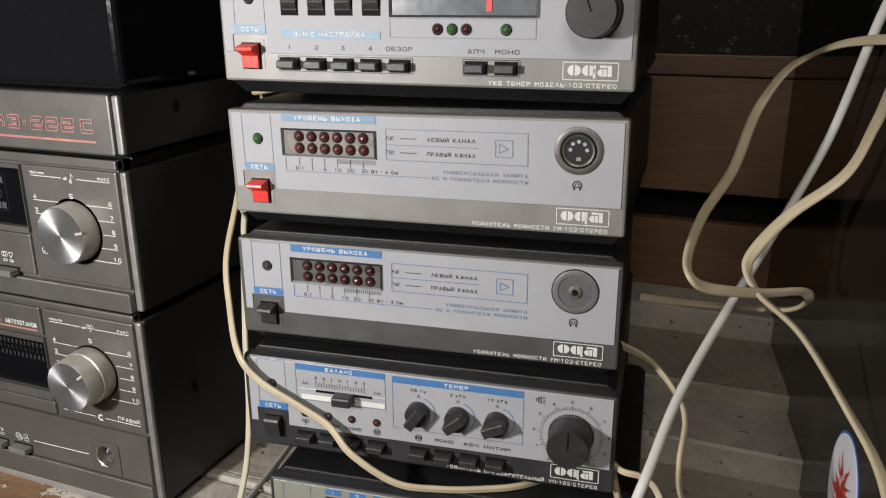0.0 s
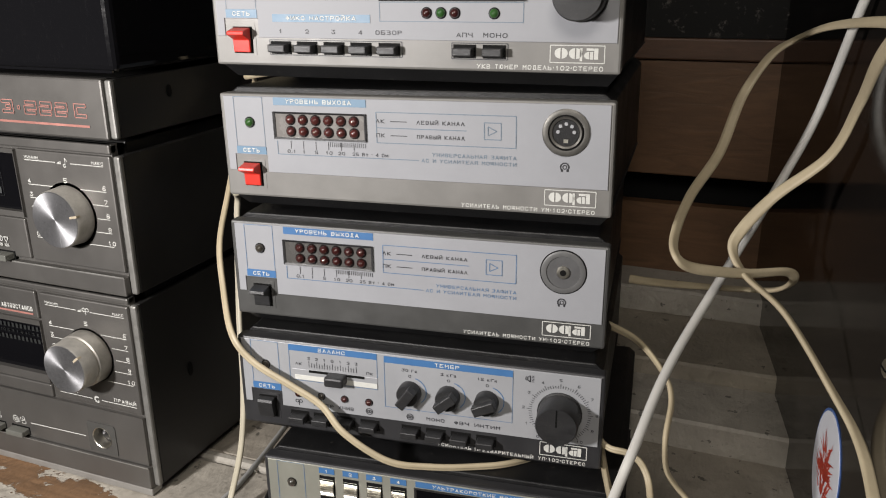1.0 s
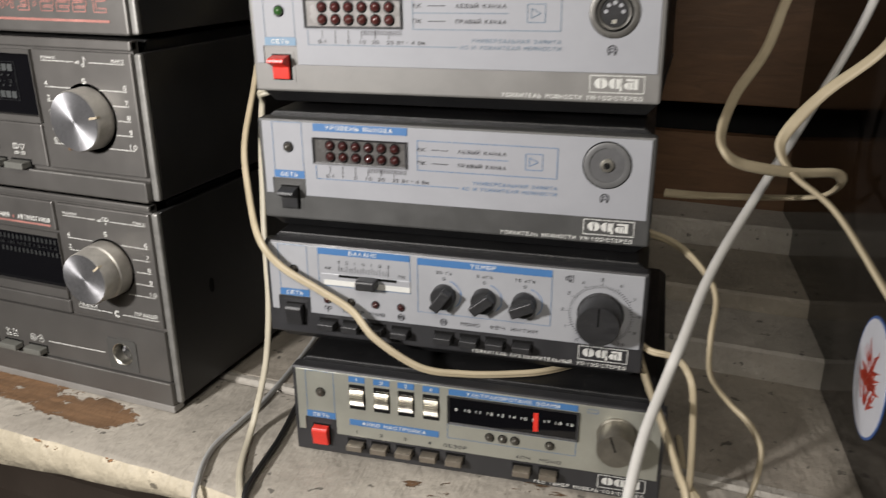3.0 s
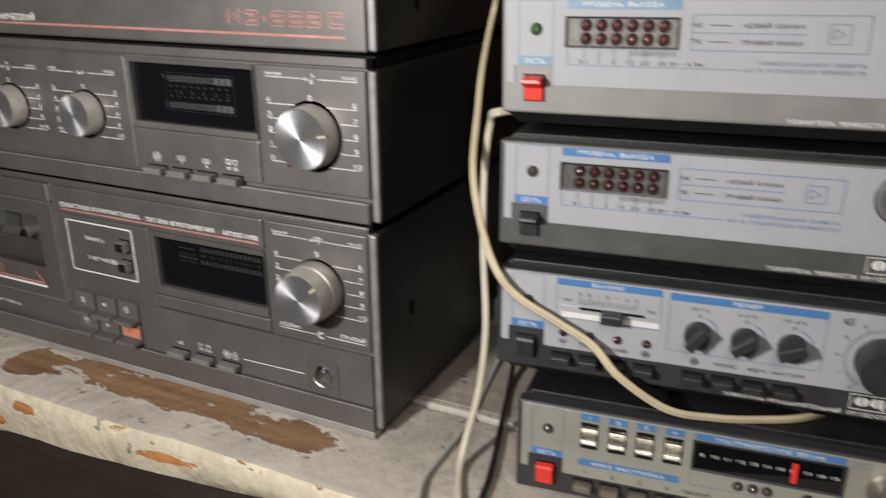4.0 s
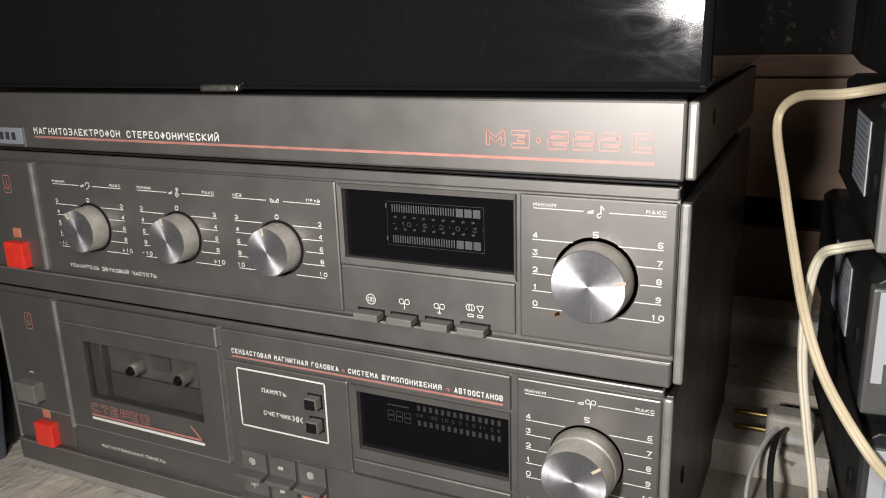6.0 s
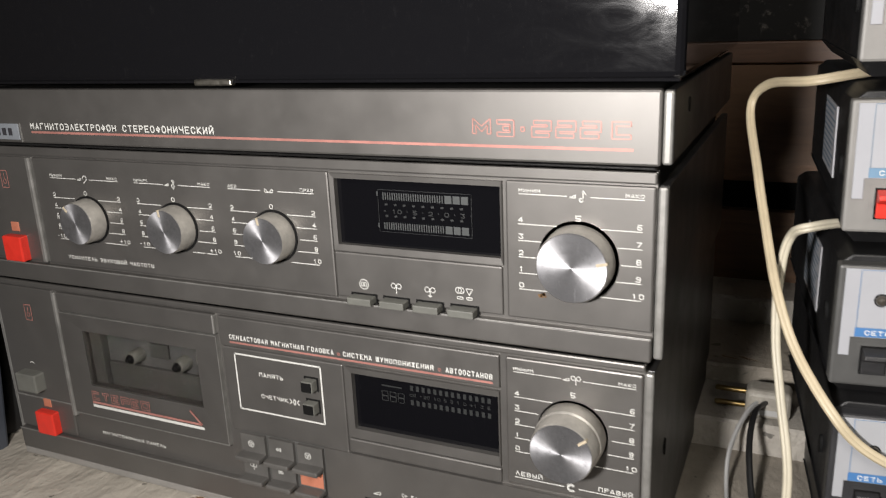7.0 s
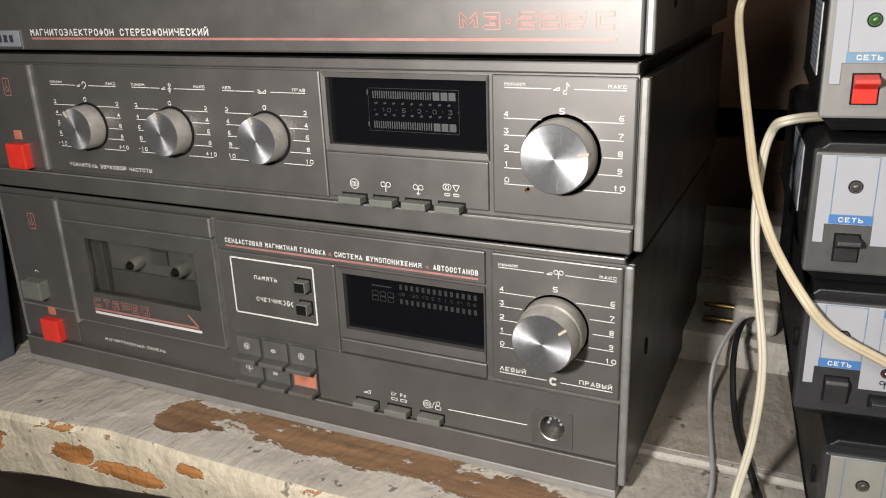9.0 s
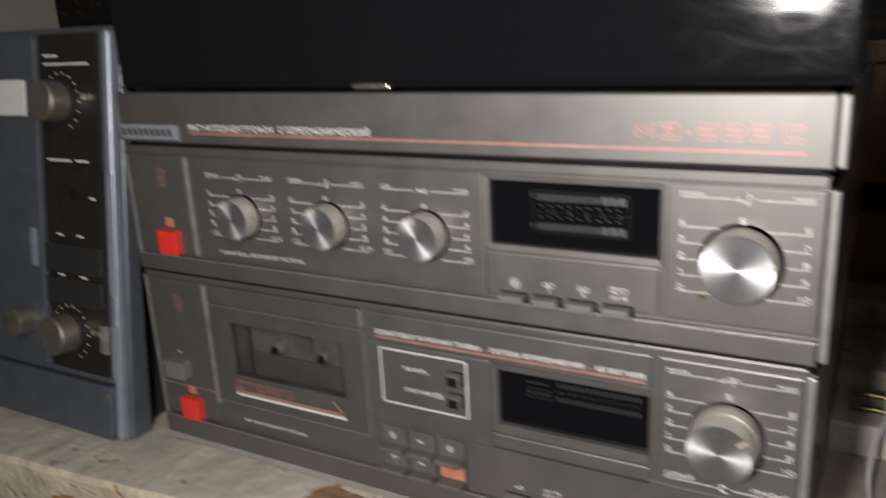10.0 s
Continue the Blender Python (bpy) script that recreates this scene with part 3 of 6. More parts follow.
def unit(name, label, category, z0, z1):
    """A case with its two side panels and rubber feet."""
    ob = thing(name, label, category, pose(0, 0, z0), "", (0, 0, z0))
    part("case", box(X0 + 0.004, X1 - 0.003, 0.0140, DEPTH, z0 + 0.001, z1 - 0.001, 0.001), STEEL_BLACK, ob, "black steel case")
    return ob


def side_panel(ob, x, s, z0, z1):
    """A side panel with a pale bevelled front edge; s is +1 on the right."""
    a, b = sorted((x, x + s * 0.0042))
    panel = part("side_panel", box(a, b, 0.0035, DEPTH + 0.004, z0, z1, 0.0006), STEEL_BLACK, ob, "black steel side panel")
    part("edge_strip", box(a, b + (0.0002 if s > 0 else 0), -0.0005, 0.0033, z0, z1, 0.0012), EDGE, panel, "worn silver edge")
    return panel


def slot_hole(parent, x, y, z, h=0.006, w=0.003):
    bm = bmesh.new()
    pts = [(x, y + w * math.cos(a), z + h * math.sin(a)) for a in (2 * math.pi * i / 16 for i in range(16))]
    rod(bm, [[(px - 0.001, py, pz) for px, py, pz in pts], [(px + 0.0004, py, pz) for px, py, pz in pts]])
    bmesh.ops.recalc_face_normals(bm, faces=bm.faces[:])
    return part("screw_hole", bm, VOID, parent, "oval screw hole")


def dial(parent, cx, cz, r, marks_left, marks_right, z_top, z_bot, reach, top="5", gap=0.003, size=0.0026, lift=0.0029):
    """Printed scale lines on both sides of a knob, with their figures."""
    k = len(marks_left)
    for i, (a, b) in enumerate(zip(marks_left, marks_right)):
        z = z_top + (z_bot - z_top) * i / (k - 1)
        near = max(0.0, r * r - (z - cz) ** 2) ** 0.5 + gap
        near = max(near, 0.35 * reach if i in (0, k - 1) else near)
        part("scale_line", strip(cx - reach, z, cx - near, z, 0.00042, -0.0024), PRINT, parent)
        part("scale_line", strip(cx + near, z, cx + reach, z, 0.00042, -0.0024), PRINT, parent)
        letters(parent, a, cx - reach + 0.0013, None, z + 0.0008, size, PRINT, -0.0024, "figure")
        letters(parent, b, cx + reach - 0.0013, None, z + 0.0008, size, PRINT, -0.0024, "figure")
    letters(parent, top, cx, None, z_top + lift, size * 1.1, PRINT, -0.0024, "figure")


def knob(parent, cx, cz, r, height, angle, y0=-0.002, two=False):
    """A turned aluminium knob with a bright face, a pointer and a black disc behind it for the shaded gap."""
    # flat black disc: the shade round the knob's foot, put in as colour
    part("knob_gap_shade", lathe(cx, cz, [(r * 1.13, y0 + 0.001), (r * 1.13, y0 - 0.0002)]), VOID, parent, "black disc painting the shaded gap round the knob")
    top = y0 - height
    if two:
        mid = y0 - height * 0.5
        ring = part("rear_knob", lathe(cx, cz, [(r * 1.04, y0), (r * 1.08, y0 - 0.001), (r * 1.06, mid + 0.001), (r * 1.0, mid)], 64), BARREL, parent, "satin aluminium rear ring", True)
        part("bright_ring", lathe(cx, cz, [(r * 1.0, mid), (r * 1.01, mid - 0.0008), (r * 0.985, mid - 0.0016)], 64), CHROME, ring, "bright turned ring", True)
        y0 = mid - 0.0008
    body = part("knob", lathe(cx, cz, [(r * 1.03, y0), (r * 1.02, y0 - 0.001), (r * 0.99, top + 0.0009), (r * 0.965, top + 0.0002)], 64), BARREL, parent, "satin aluminium knob", True)
    part("knob_face", lathe(cx, cz, [(r * 0.965, top + 0.0002), (r * 0.95, top - 0.0002), (r * 0.5, top - 0.00016), (r * 0.04, top - 0.00012)], 64), FACE, body, "bright turned aluminium face", True)
    c, s = math.cos(radians(angle)), math.sin(radians(angle))
    bm = box(r * 0.68, r * 0.995, -0.0003, 0.0028, -0.0007, 0.0007, 0.0002)
    bmesh.ops.transform(bm, matrix=Matrix(((c, 0, -s, cx), (0, 1, 0, top - 0.0001), (s, 0, c, cz), (0, 0, 0, 1))), verts=bm.verts[:])
    part("pointer", bm, POINTER, body, "yellowed pointer mark")
    return body


def display(parent, ox0, ox1, oz0, oz1, x0, x1, z0, z1):
    """A deep-set dark display window in a bevelled frame."""
    fr = part("display_frame", holed(ox0, ox1, oz0, oz1, x0, x1, z0, z1, -0.0020, 0.0035, 0.0003), GREY, parent, "bevelled frame of the display")
    part("display_glass", box(x0 - 0.0005, x1 + 0.0005, 0.0018, 0.0034, z0 - 0.0005, z1 + 0.0005, 0.0), WINDOW, fr, "smoked display glass")
    return fr


def icon(parent, cx, cz, kind, y=-0.0026, s=1.0, mat=None):
    """Small printed signs over the keys."""
    bm = bmesh.new()
    w = 0.00045
    if kind == "reel":
        arc(cx, cz, 0.0022 * s, 0, 360, w, y, bm, 24)
        arc(cx - 0.0006 * s, cz, 0.0009 * s, 0, 360, w, y, bm, 14)
        arc(cx + 0.0006 * s, cz, 0.0009 * s, 0, 360, w, y, bm, 14)
    elif kind in ("in", "out"):
        arc(cx - 0.0013 * s, cz + 0.0008 * s, 0.0011 * s, 0, 360, w, y, bm, 16)
        arc(cx + 0.0013 * s, cz + 0.0008 * s, 0.0011 * s, 0, 360, w, y, bm, 16)
        strip(cx, cz + 0.001 * s, cx, cz - 0.0026 * s, w, y, bm)
        if kind == "out":
            strip(cx - 0.0008 * s, cz - 0.0018 * s, cx, cz - 0.0026 * s, w, y, bm)
            strip(cx + 0.0008 * s, cz - 0.0018 * s, cx, cz - 0.0026 * s, w, y, bm)
    elif kind == "filter":
        arc(cx - 0.0028 * s, cz + 0.0012 * s, 0.0013 * s, 0, 360, w, y, bm, 16)
        arc(cx - 0.0016 * s, cz + 0.0012 * s, 0.0013 * s, 0, 360, w, y, bm, 16)
        strip(cx + 0.0005 * s, cz + 0.0022 * s, cx + 0.0036 * s, cz + 0.0022 * s, w, y, bm)
        strip(cx + 0.0005 * s, cz + 0.0022 * s, cx + 0.002 * s, cz - 0.0006 * s, w, y, bm)
        strip(cx + 0.0036 * s, cz + 0.0022 * s, cx + 0.002 * s, cz - 0.0006 * s, w, y, bm)
        for dx in (-0.0034, 0.0008):
            outline(cx + dx * s, cx + (dx + 0.0024) * s, cz - 0.0026 * s, cz - 0.0016 * s, w, y, bm)
    elif kind == "wedge":
        strip(cx - 0.0022 * s, cz - 0.0008 * s, cx + 0.0022 * s, cz - 0.0008 * s, w, y, bm)
        strip(cx - 0.0022 * s, cz - 0.0008 * s, cx + 0.0022 * s, cz + 0.0010 * s, w, y, bm)
        strip(cx + 0.0022 * s, cz - 0.0008 * s, cx + 0.0022 * s, cz + 0.0012 * s, w, y, bm)
    elif kind == "stop":
        arc(cx, cz, 0.0020 * s, 0, 360, w, y, bm, 20)
        for a in (90, 210, 330):
            xa, za = cx + 0.0013 * s * math.cos(radians(a)), cz - 0.0013 * s * math.sin(radians(a))
            xb, zb = cx + 0.0013 * s * math.cos(radians(a + 120)), cz - 0.0013 * s * math.sin(radians(a + 120))
            strip(xa, za, xb, zb, w, y, bm)
    elif kind in ("back", "fwd"):
        d = -1 if kind == "back" else 1
        for dx in (-0.0012, 0.0006):
            for e in (1, -1):
                strip(cx + (dx - 0.0007 * d) * s, cz + 0.0011 * e * s, cx + (dx + 0.0009 * d) * s, cz, w * 1.3, y, bm)
            strip(cx + (dx - 0.0007 * d) * s, cz - 0.0011 * s, cx + (dx - 0.0007 * d) * s, cz + 0.0011 * s, w, y, bm)
    elif kind == "note":
        arc(cx - 0.0008 * s, cz - 0.0018 * s, 0.0008 * s, 0, 360, w * 1.5, y, bm, 12)
        strip(cx, cz - 0.0018 * s, cx, cz + 0.0028 * s, w, y, bm)
        strip(cx, cz + 0.0028 * s, cx + 0.0014 * s, cz + 0.0008 * s, w, y, bm)
    elif kind == "clef":
        arc(cx, cz - 0.001 * s, 0.0011 * s, 0, 360, w, y, bm, 14)
        strip(cx, cz - 0.003 * s, cx, cz + 0.003 * s, w, y, bm)
        arc(cx + 0.0003 * s, cz + 0.0018 * s, 0.0009 * s, -90, 200, w, y, bm, 12)
    elif kind == "bass":
        arc(cx, cz + 0.0004 * s, 0.0015 * s, -60, 190, w * 1.4, y, bm, 14)
        strip(cx + 0.0008 * s, cz - 0.001 * s, cx - 0.0014 * s, cz - 0.0026 * s, w, y, bm)
    elif kind == "balance":
        strip(cx - 0.0026 * s, cz + 0.001 * s, cx, cz - 0.001 * s, w, y, bm)
        strip(cx, cz - 0.001 * s, cx + 0.0026 * s, cz + 0.001 * s, w, y, bm)
        strip(cx - 0.0026 * s, cz - 0.001 * s, cx + 0.0026 * s, cz - 0.001 * s, w, y, bm)
        strip(cx - 0.0026 * s, cz - 0.001 * s, cx - 0.0026 * s, cz + 0.001 * s, w, y, bm)
        strip(cx + 0.0026 * s, cz - 0.001 * s, cx + 0.0026 * s, cz + 0.001 * s, w, y, bm)
    elif kind == "phones":
        arc(cx, cz, 0.0019 * s, -40, 220, w * 1.4, y, bm, 18)
        for e in (-1, 1):
            strip(cx + 0.0013 * e * s, cz - 0.0022 * s, cx + 0.0013 * e * s, cz - 0.0008 * s, w * 2, y, bm)
        arc(cx, cz, 0.0009 * s, 0, 360, w, y, bm, 12)
    elif kind == "speaker":
        outline(cx - 0.0024 * s, cx - 0.0012 * s, cz - 0.0010 * s, cz + 0.0010 * s, w, y, bm)
        strip(cx - 0.0012 * s, cz + 0.001 * s, cx + 0.0004 * s, cz + 0.0022 * s, w, y, bm)
        strip(cx - 0.0012 * s, cz - 0.001 * s, cx + 0.0004 * s, cz - 0.0022 * s, w, y, bm)
        strip(cx + 0.0004 * s, cz - 0.0022 * s, cx + 0.0004 * s, cz + 0.0022 * s, w, y, bm)
        for i in range(5):
            strip(cx + 0.0012 * s, cz + (i - 2) * 0.001 * s, cx + 0.0028 * s, cz + (i - 2) * 0.001 * s, w * 0.7, y, bm)
    return part("sign", bm, mat or PRINT, parent, "small printed sign")


def key_button(parent, cx, cz, w=0.0135, h=0.0045, out=0.008, mat=None, name="push_button"):
    return part(name, box(cx - w / 2, cx + w / 2, -out, 0.0, cz - h / 2, cz + h / 2, 0.0006), mat or KEYCAP, parent)


def heading(parent, x0, x1, z, left, right, kind, y=-0.0024):
    """A printed rule with a word at each end and a sign in the middle."""
    mid = (x0 + x1) / 2
    bm = strip(x0, z, mid - 0.006, z, 0.0004, y)
    strip(mid + 0.005, z, x1, z, 0.0004, y, bm)
    part("rule", bm, PRINT, parent, "white printed rule")
    letters(parent, left, x0, x0 + 0.0026 * len(left) * 0.8, z + 0.0008, 0.0017, PRINT, y)
    letters(parent, right, x1 - 0.0026 * len(right) * 0.8, x1, z + 0.0008, 0.0017, PRINT, y)
    if kind != "balance":
        icon(parent, mid - 0.0035, z, "wedge", y, 0.7)
    icon(parent, mid + (0.0015 if kind != "balance" else -0.0005), z + 0.0003, kind, y)


def amplifier():
    z0, z1 = 0.1515, 0.2400
    ob = unit("stereo_amplifier", "warm grey hi-fi amplifier with aluminium knobs, under a record player", "amplifier", z0, z1)
    side_panel(ob, -0.0012, 1, z0 + 0.0005, 0.2335)
    side_panel(ob, X0, -1, z0 + 0.0005, 0.2335)
    part("front_panel", holed(X0, X1, z0, z1, -0.1660, -0.0738, 0.1942, 0.2310, 0.0, 0.0045), GREY, ob, "warm grey metallic front panel")
    part("top_strip", ridge_box(X0, X1, 0.2345, z1, 0.0018), GREY, ob)
    part("bottom_strip", ridge_box(X0, X1, z0, 0.1635, 0.0042), GREY, ob)
    part("power_panel", ridge_box(X0 + 0.0005, -0.3915, 0.1647, 0.2335, 0.0016), GREY, ob)
    part("divider", ridge_box(-0.3908, -0.3872, 0.1647, 0.2335, 0.0034), EDGE, ob, "pale vertical divider bar")
    part("tone_panel", ridge_box(-0.3864, -0.1690, 0.1647, 0.2335, 0.0016), GREY, ob)
    volume = part("volume_panel", ridge_box(-0.0712, -0.0018, 0.1655, 0.2336, 0.0022), GREY, ob, "raised panel round the volume knob")
    part("selector_panel", ridge_box(-0.1686, -0.0738, 0.1655, 0.1908, 0.0018), GREY, ob)
    # thin pale bar: the highlight on the strip's upper edge, as colour
    part("highlight_rule", box(X0, X1, -0.0045, -0.0040, 0.1628, 0.1637, 0.0002), EDGE, ob, "pale bar painting the highlight along the strip")
    fr = display(ob, -0.1680, -0.0732, 0.1918, 0.2330, -0.1655, -0.0742, 0.1950, 0.2304)
    bm = bmesh.new()
    for z in (0.2217, 0.2062):
        for i in range(26):
            x = -0.1385 + i * 0.00132
            strip(x, z - 0.0019, x, z + 0.0019, 0.0006, 0.0012, bm)
        for i in range(3):
            x = -0.1024 + i * 0.0044
            strip(x, z - 0.002, x, z + 0.002, 0.0037, 0.0012, bm)
    strip(-0.1420, 0.2050, -0.1420, 0.2075, 0.0006, 0.0012, bm)
    strip(-0.1420, 0.2215, -0.1420, 0.2240, 0.0006, 0.0012, bm)
    part("level_scale", bm, PRINT_GREY, fr, "unlit grey level bars")
    bm = outline(-0.1415, -0.0900, 0.2030, 0.2250, 0.0002, 0.0012)
    for i in range(9):
        for z in (0.2112, 0.2172):
            strip(-0.1378 + i * 0.0052, z, -0.1362 + i * 0.0052, z + 0.0004, 0.0010, 0.0012, bm)
    part("scale_dots", bm, PRINT_DIM, fr, "unlit dim dots and frame")
    letters(fr, "- 10 · 5 · 2 · 0 · 3 ·", -0.1390, -0.0900, 0.2128, 0.0023, PRINT_DIM, 0.0012, "figure")
    knob(volume, -0.0362, 0.1972, 0.0170, 0.0118, 12)
    dial(volume, -0.0360, 0.1972, 0.0168, "43210", ("6", "7", "8", "9", "10"), 0.2132, 0.1808, 0.0290)
    rng = random.Random(11)
    bm = bmesh.new()
    for k in range(5):
        sx, sz, sr = -0.0525 + rng.uniform(-0.002, 0.002), 0.1790 + rng.uniform(-0.0012, 0.0012), rng.uniform(0.0004, 0.0011)
        bm.faces.new([bm.verts.new((sx + sr * rng.uniform(0.6, 1.3) * math.cos(g), -0.00235, sz + sr * rng.uniform(0.6, 1.3) * math.sin(g))) for g in (2 * math.pi * i / 11 for i in range(11))])
    part("rust_stain", bm, RUST, volume, "brown rust stain")
    heading(volume, -0.0645, -0.0065, 0.2277, "МИНИМ", "МАКС", "note")
    for x, kind, left, right, ends in ((-0.3435, "bass", "МИНИМ", "МАКС", ("-10", "+10")), (-0.2745, "clef", "МИНИМ", "МАКС", ("-10", "+10")), (-0.2060, "balance", "ЛЕВ", "ПРАВ", ("10", "10"))):
        knob(ob, x, 0.1962, 0.0132, 0.0112, 128 if kind == "bass" else 100)
        dial(ob, x, 0.1962, 0.0129, ("2", "4", "6", "8", ends[0]), ("2", "4", "6", "8", ends[1]), 0.2090, 0.1822, 0.0280, "0", 0.0040, 0.0024, 0.0026)
        heading(ob, x - 0.0280, x + 0.0280, 0.2215, left, right, kind)
    letters(ob, "УСИЛИТЕЛЬ ЗВУКОВОЙ ЧАСТОТЫ", -0.3680, -0.2970, 0.1692, 0.0024, PRINT, -0.0020)
    for x, kind in ((-0.1517, "reel"), (-0.1325, "in"), (-0.1132, "out"), (-0.0940, "filter")):
        part("key_slot", box(x - 0.0078, x + 0.0078, -0.0024, -0.0019, 0.1637, 0.1690, 0.0), VOID, ob, "dark key slot")
        key_button(ob, x, 0.1662, 0.0140, 0.0040, 0.0090)
        icon(ob, x + 0.0005, 0.1742 if kind != "filter" else 0.1752, kind, -0.0026, 1.2)
    red_button(ob, -0.4120, 0.1732, 0.040)
    return ob


def red_button(ob, x, z, rise=0.036):
    part("power_button", box(x - 0.0085, x + 0.0085, -0.0075, 0.0, z - 0.0085, z + 0.0085, 0.001), RED, ob, "square red power button")
    part("pilot_lamp", box(x - 0.004, x + 0.003, -0.0022, 0.0, z + 0.0108, z + 0.0170, 0.0003), ORANGE, ob, "small orange pilot window")
    bm = outline(x - 0.0045, x + 0.0015, z + rise, z + rise + 0.011, 0.0006, -0.0021)
    arc(x - 0.0015, z + rise + 0.004, 0.0014, 0, 360, 0.0006, -0.0021, bm, 12)
    strip(x - 0.0015, z + rise + 0.005, x - 0.0015, z + rise + 0.0095, 0.0006, -0.0021, bm)
    part("power_sign", bm, RED_PRINT, ob, "red printed sign in a frame")


def cassette_deck():
    z0, z1 = 0.0200, 0.1490
    ob = unit("cassette_deck", "warm grey cassette deck with double aluminium knob on the shelf", "cassette deck", z0, z1)
    side_panel(ob, -0.0045, 1, z0 + 0.001, 0.1445)
    side_panel(ob, X0, -1, z0 + 0.001, 0.1445)
    for x in (-0.41, -0.03):
        for y in (0.03, 0.22):
            bm = bmesh.new()
            bmesh.ops.create_cone(bm, cap_ends=True, segments=20, radius1=0.009, radius2=0.010, depth=z0 - SHELF_Z + 0.001)
            bmesh.ops.translate(bm, vec=(x, y, (z0 + 0.001 + SHELF_Z) / 2), verts=bm.verts[:])
            part("rubber_foot", bm, VOID, ob, "black rubber foot")
    part("front_panel", holed(X0, -0.2548, z0, z1, -0.3690, -0.2725, 0.0800, 0.1200, 0.0, 0.0045), GREY, ob, "warm grey metallic front panel")
    part("lower_front_panel", holed(-0.2548, -0.0040, z0, 0.0712, -0.0472, -0.0308, 0.0410, 0.0580, 0.0, 0.0045), GREY, ob)
    part("upper_front_panel", holed(-0.2548, -0.0040, 0.0712, z1, -0.1646, -0.0770, 0.0858, 0.1209, 0.0, 0.0045), GREY, ob)
    part("top_strip", ridge_box(X0, -0.0040, 0.1452, z1, 0.0018), GREY, ob)
    part("plinth_strip", ridge_box(X0, -0.0040, z0, 0.0358, 0.0040), GREY, ob, "lower front strip")
    # lower bevel of the front; its lit look is in the paler colour
    part("lower_lip", box(X0, -0.0040, -0.0036, 0.006, SHELF_Z + 0.0008, z0 - 0.0002, 0.0008), LIP, ob, "lower lip in a paler grey that paints it lit")
    # the same painted highlight on the deck's lower strip
    part("highlight_rule", box(X0, -0.0040, -0.0044, -0.0040, 0.0350, 0.0358, 0.0002), EDGE, ob, "pale bar painting the highlight along the strip")
    part("power_panel", ridge_box(X0 + 0.0005, -0.3915, 0.0368, 0.1445, 0.0016), GREY, ob)
    part("divider", ridge_box(-0.3905, -0.3872, 0.0540, 0.1440, 0.0034), EDGE, ob, "pale vertical divider bar")
    part("door_lintel", ridge_box(-0.3862, -0.2560, 0.1315, 0.1445, 0.0030), GREY, ob, "bar above the cassette door")
    part("lintel_end", ridge_box(-0.2575, -0.2558, 0.1318, 0.1442, 0.0036), EDGE, ob, "pale worn edge")
    door = part("cassette_door", holed(-0.3862, -0.2562, 0.0580, 0.1305, -0.3672, -0.2738, 0.0808, 0.1190, -0.0030, 0.0002, 0.0010), GREY, ob, "closed cassette door with a window")
    part("door_edge", holed(-0.3868, -0.2556, 0.0574, 0.1309, -0.3862, -0.2562, 0.0580, 0.1305, -0.0033, 0.0, 0.0), EDGE, door, "pale door edge")
    part("cassette_well", box(-0.3720, -0.2720, 0.0100, 0.0110, 0.0700, 0.1215, 0.0), WELL, door, "dark well behind the window")
    for x in (-0.3325, -0.2935):
        part("spindle", lathe(x, 0.1030, [(0.0050, 0.0100), (0.0044, 0.0020), (0.0036, 0.0010)], 20), KEYCAP, door, "pale cassette spindle", True)
        part("spindle_tip", lathe(x, 0.1030, [(0.0034, 0.0012), (0.0018, -0.0018), (0.0006, -0.0022)], 16), VOID, door, "dark spindle tip", True)
    part("head_cover", box(-0.3215, -0.3065, 0.0080, 0.0100, 0.1030, 0.1130, 0.0006), GREY_DARK, door, "dark head cover")
    part("well_post", box(-0.3700, -0.3600, 0.0040, 0.0100, 0.0700, 0.1215, 0.0006), GREY_DARK, door, "dark upright in the well")
    part("well_step", box(-0.3590, -0.2730, 0.0072, 0.0100, 0.0700, 0.0955, 0.0010), GREY_DARK, door, "grey step in the well")
    pane = part("window_pane", box(-0.3676, -0.2734, -0.0026, -0.0021, 0.0804, 0.1194, 0.0), CLEAR, door, "smoked window pane")
    pane.visible_shadow = False
    drawn_word(door, "СТЕРЕО", -0.3680, -0.3175, 0.0702, 0.0066, 0.0019, 0.00045, -0.0034)
    bm = strip(-0.3685, 0.0684, -0.2755, 0.0684, 0.0015, -0.0033)
    strip(-0.2755, 0.0684, -0.2840, 0.0768, 0.0014, -0.0033, bm)
    part("red_stripe", bm, RED_PRINT, door, "red stripe ending in an arrow")
    part("white_stripe", strip(-0.3685, 0.0659, -0.2740, 0.0659, 0.0019, -0.0033), PRINT, door, "white stripe")
    letters(ob, "МАГНИТОФОННАЯ ПАНЕЛЬ", -0.3675, -0.3120, 0.0430, 0.0024, PRINT, -0.0004)
    part("title_panel", ridge_box(-0.2535, -0.0765, 0.1255, 0.1440, 0.0022), GREY, ob)
    letters(ob, "СЕНДАСТОВАЯ МАГНИТНАЯ ГОЛОВКА", -0.2460, -0.1740, 0.1303, 0.0030, PRINT, -0.0025)
    letters(ob, "СИСТЕМА ШУМОПОНИЖЕНИЯ", -0.1680, -0.1130, 0.1303, 0.0030, PRINT, -0.0025)
    letters(ob, "АВТООСТАНОВ", -0.1060, -0.0800, 0.1303, 0.0030, PRINT, -0.0025)
    bm = strip(-0.2460, 0.1284, -0.0800, 0.1284, 0.0012, -0.0025)
    for x in (-0.1710, -0.1095):
        arc(x, 0.1313, 0.0007, 0, 360, 0.0006, -0.0025, bm, 10)
    part("red_rule", bm, RED_PRINT, ob, "pale red printed rule")
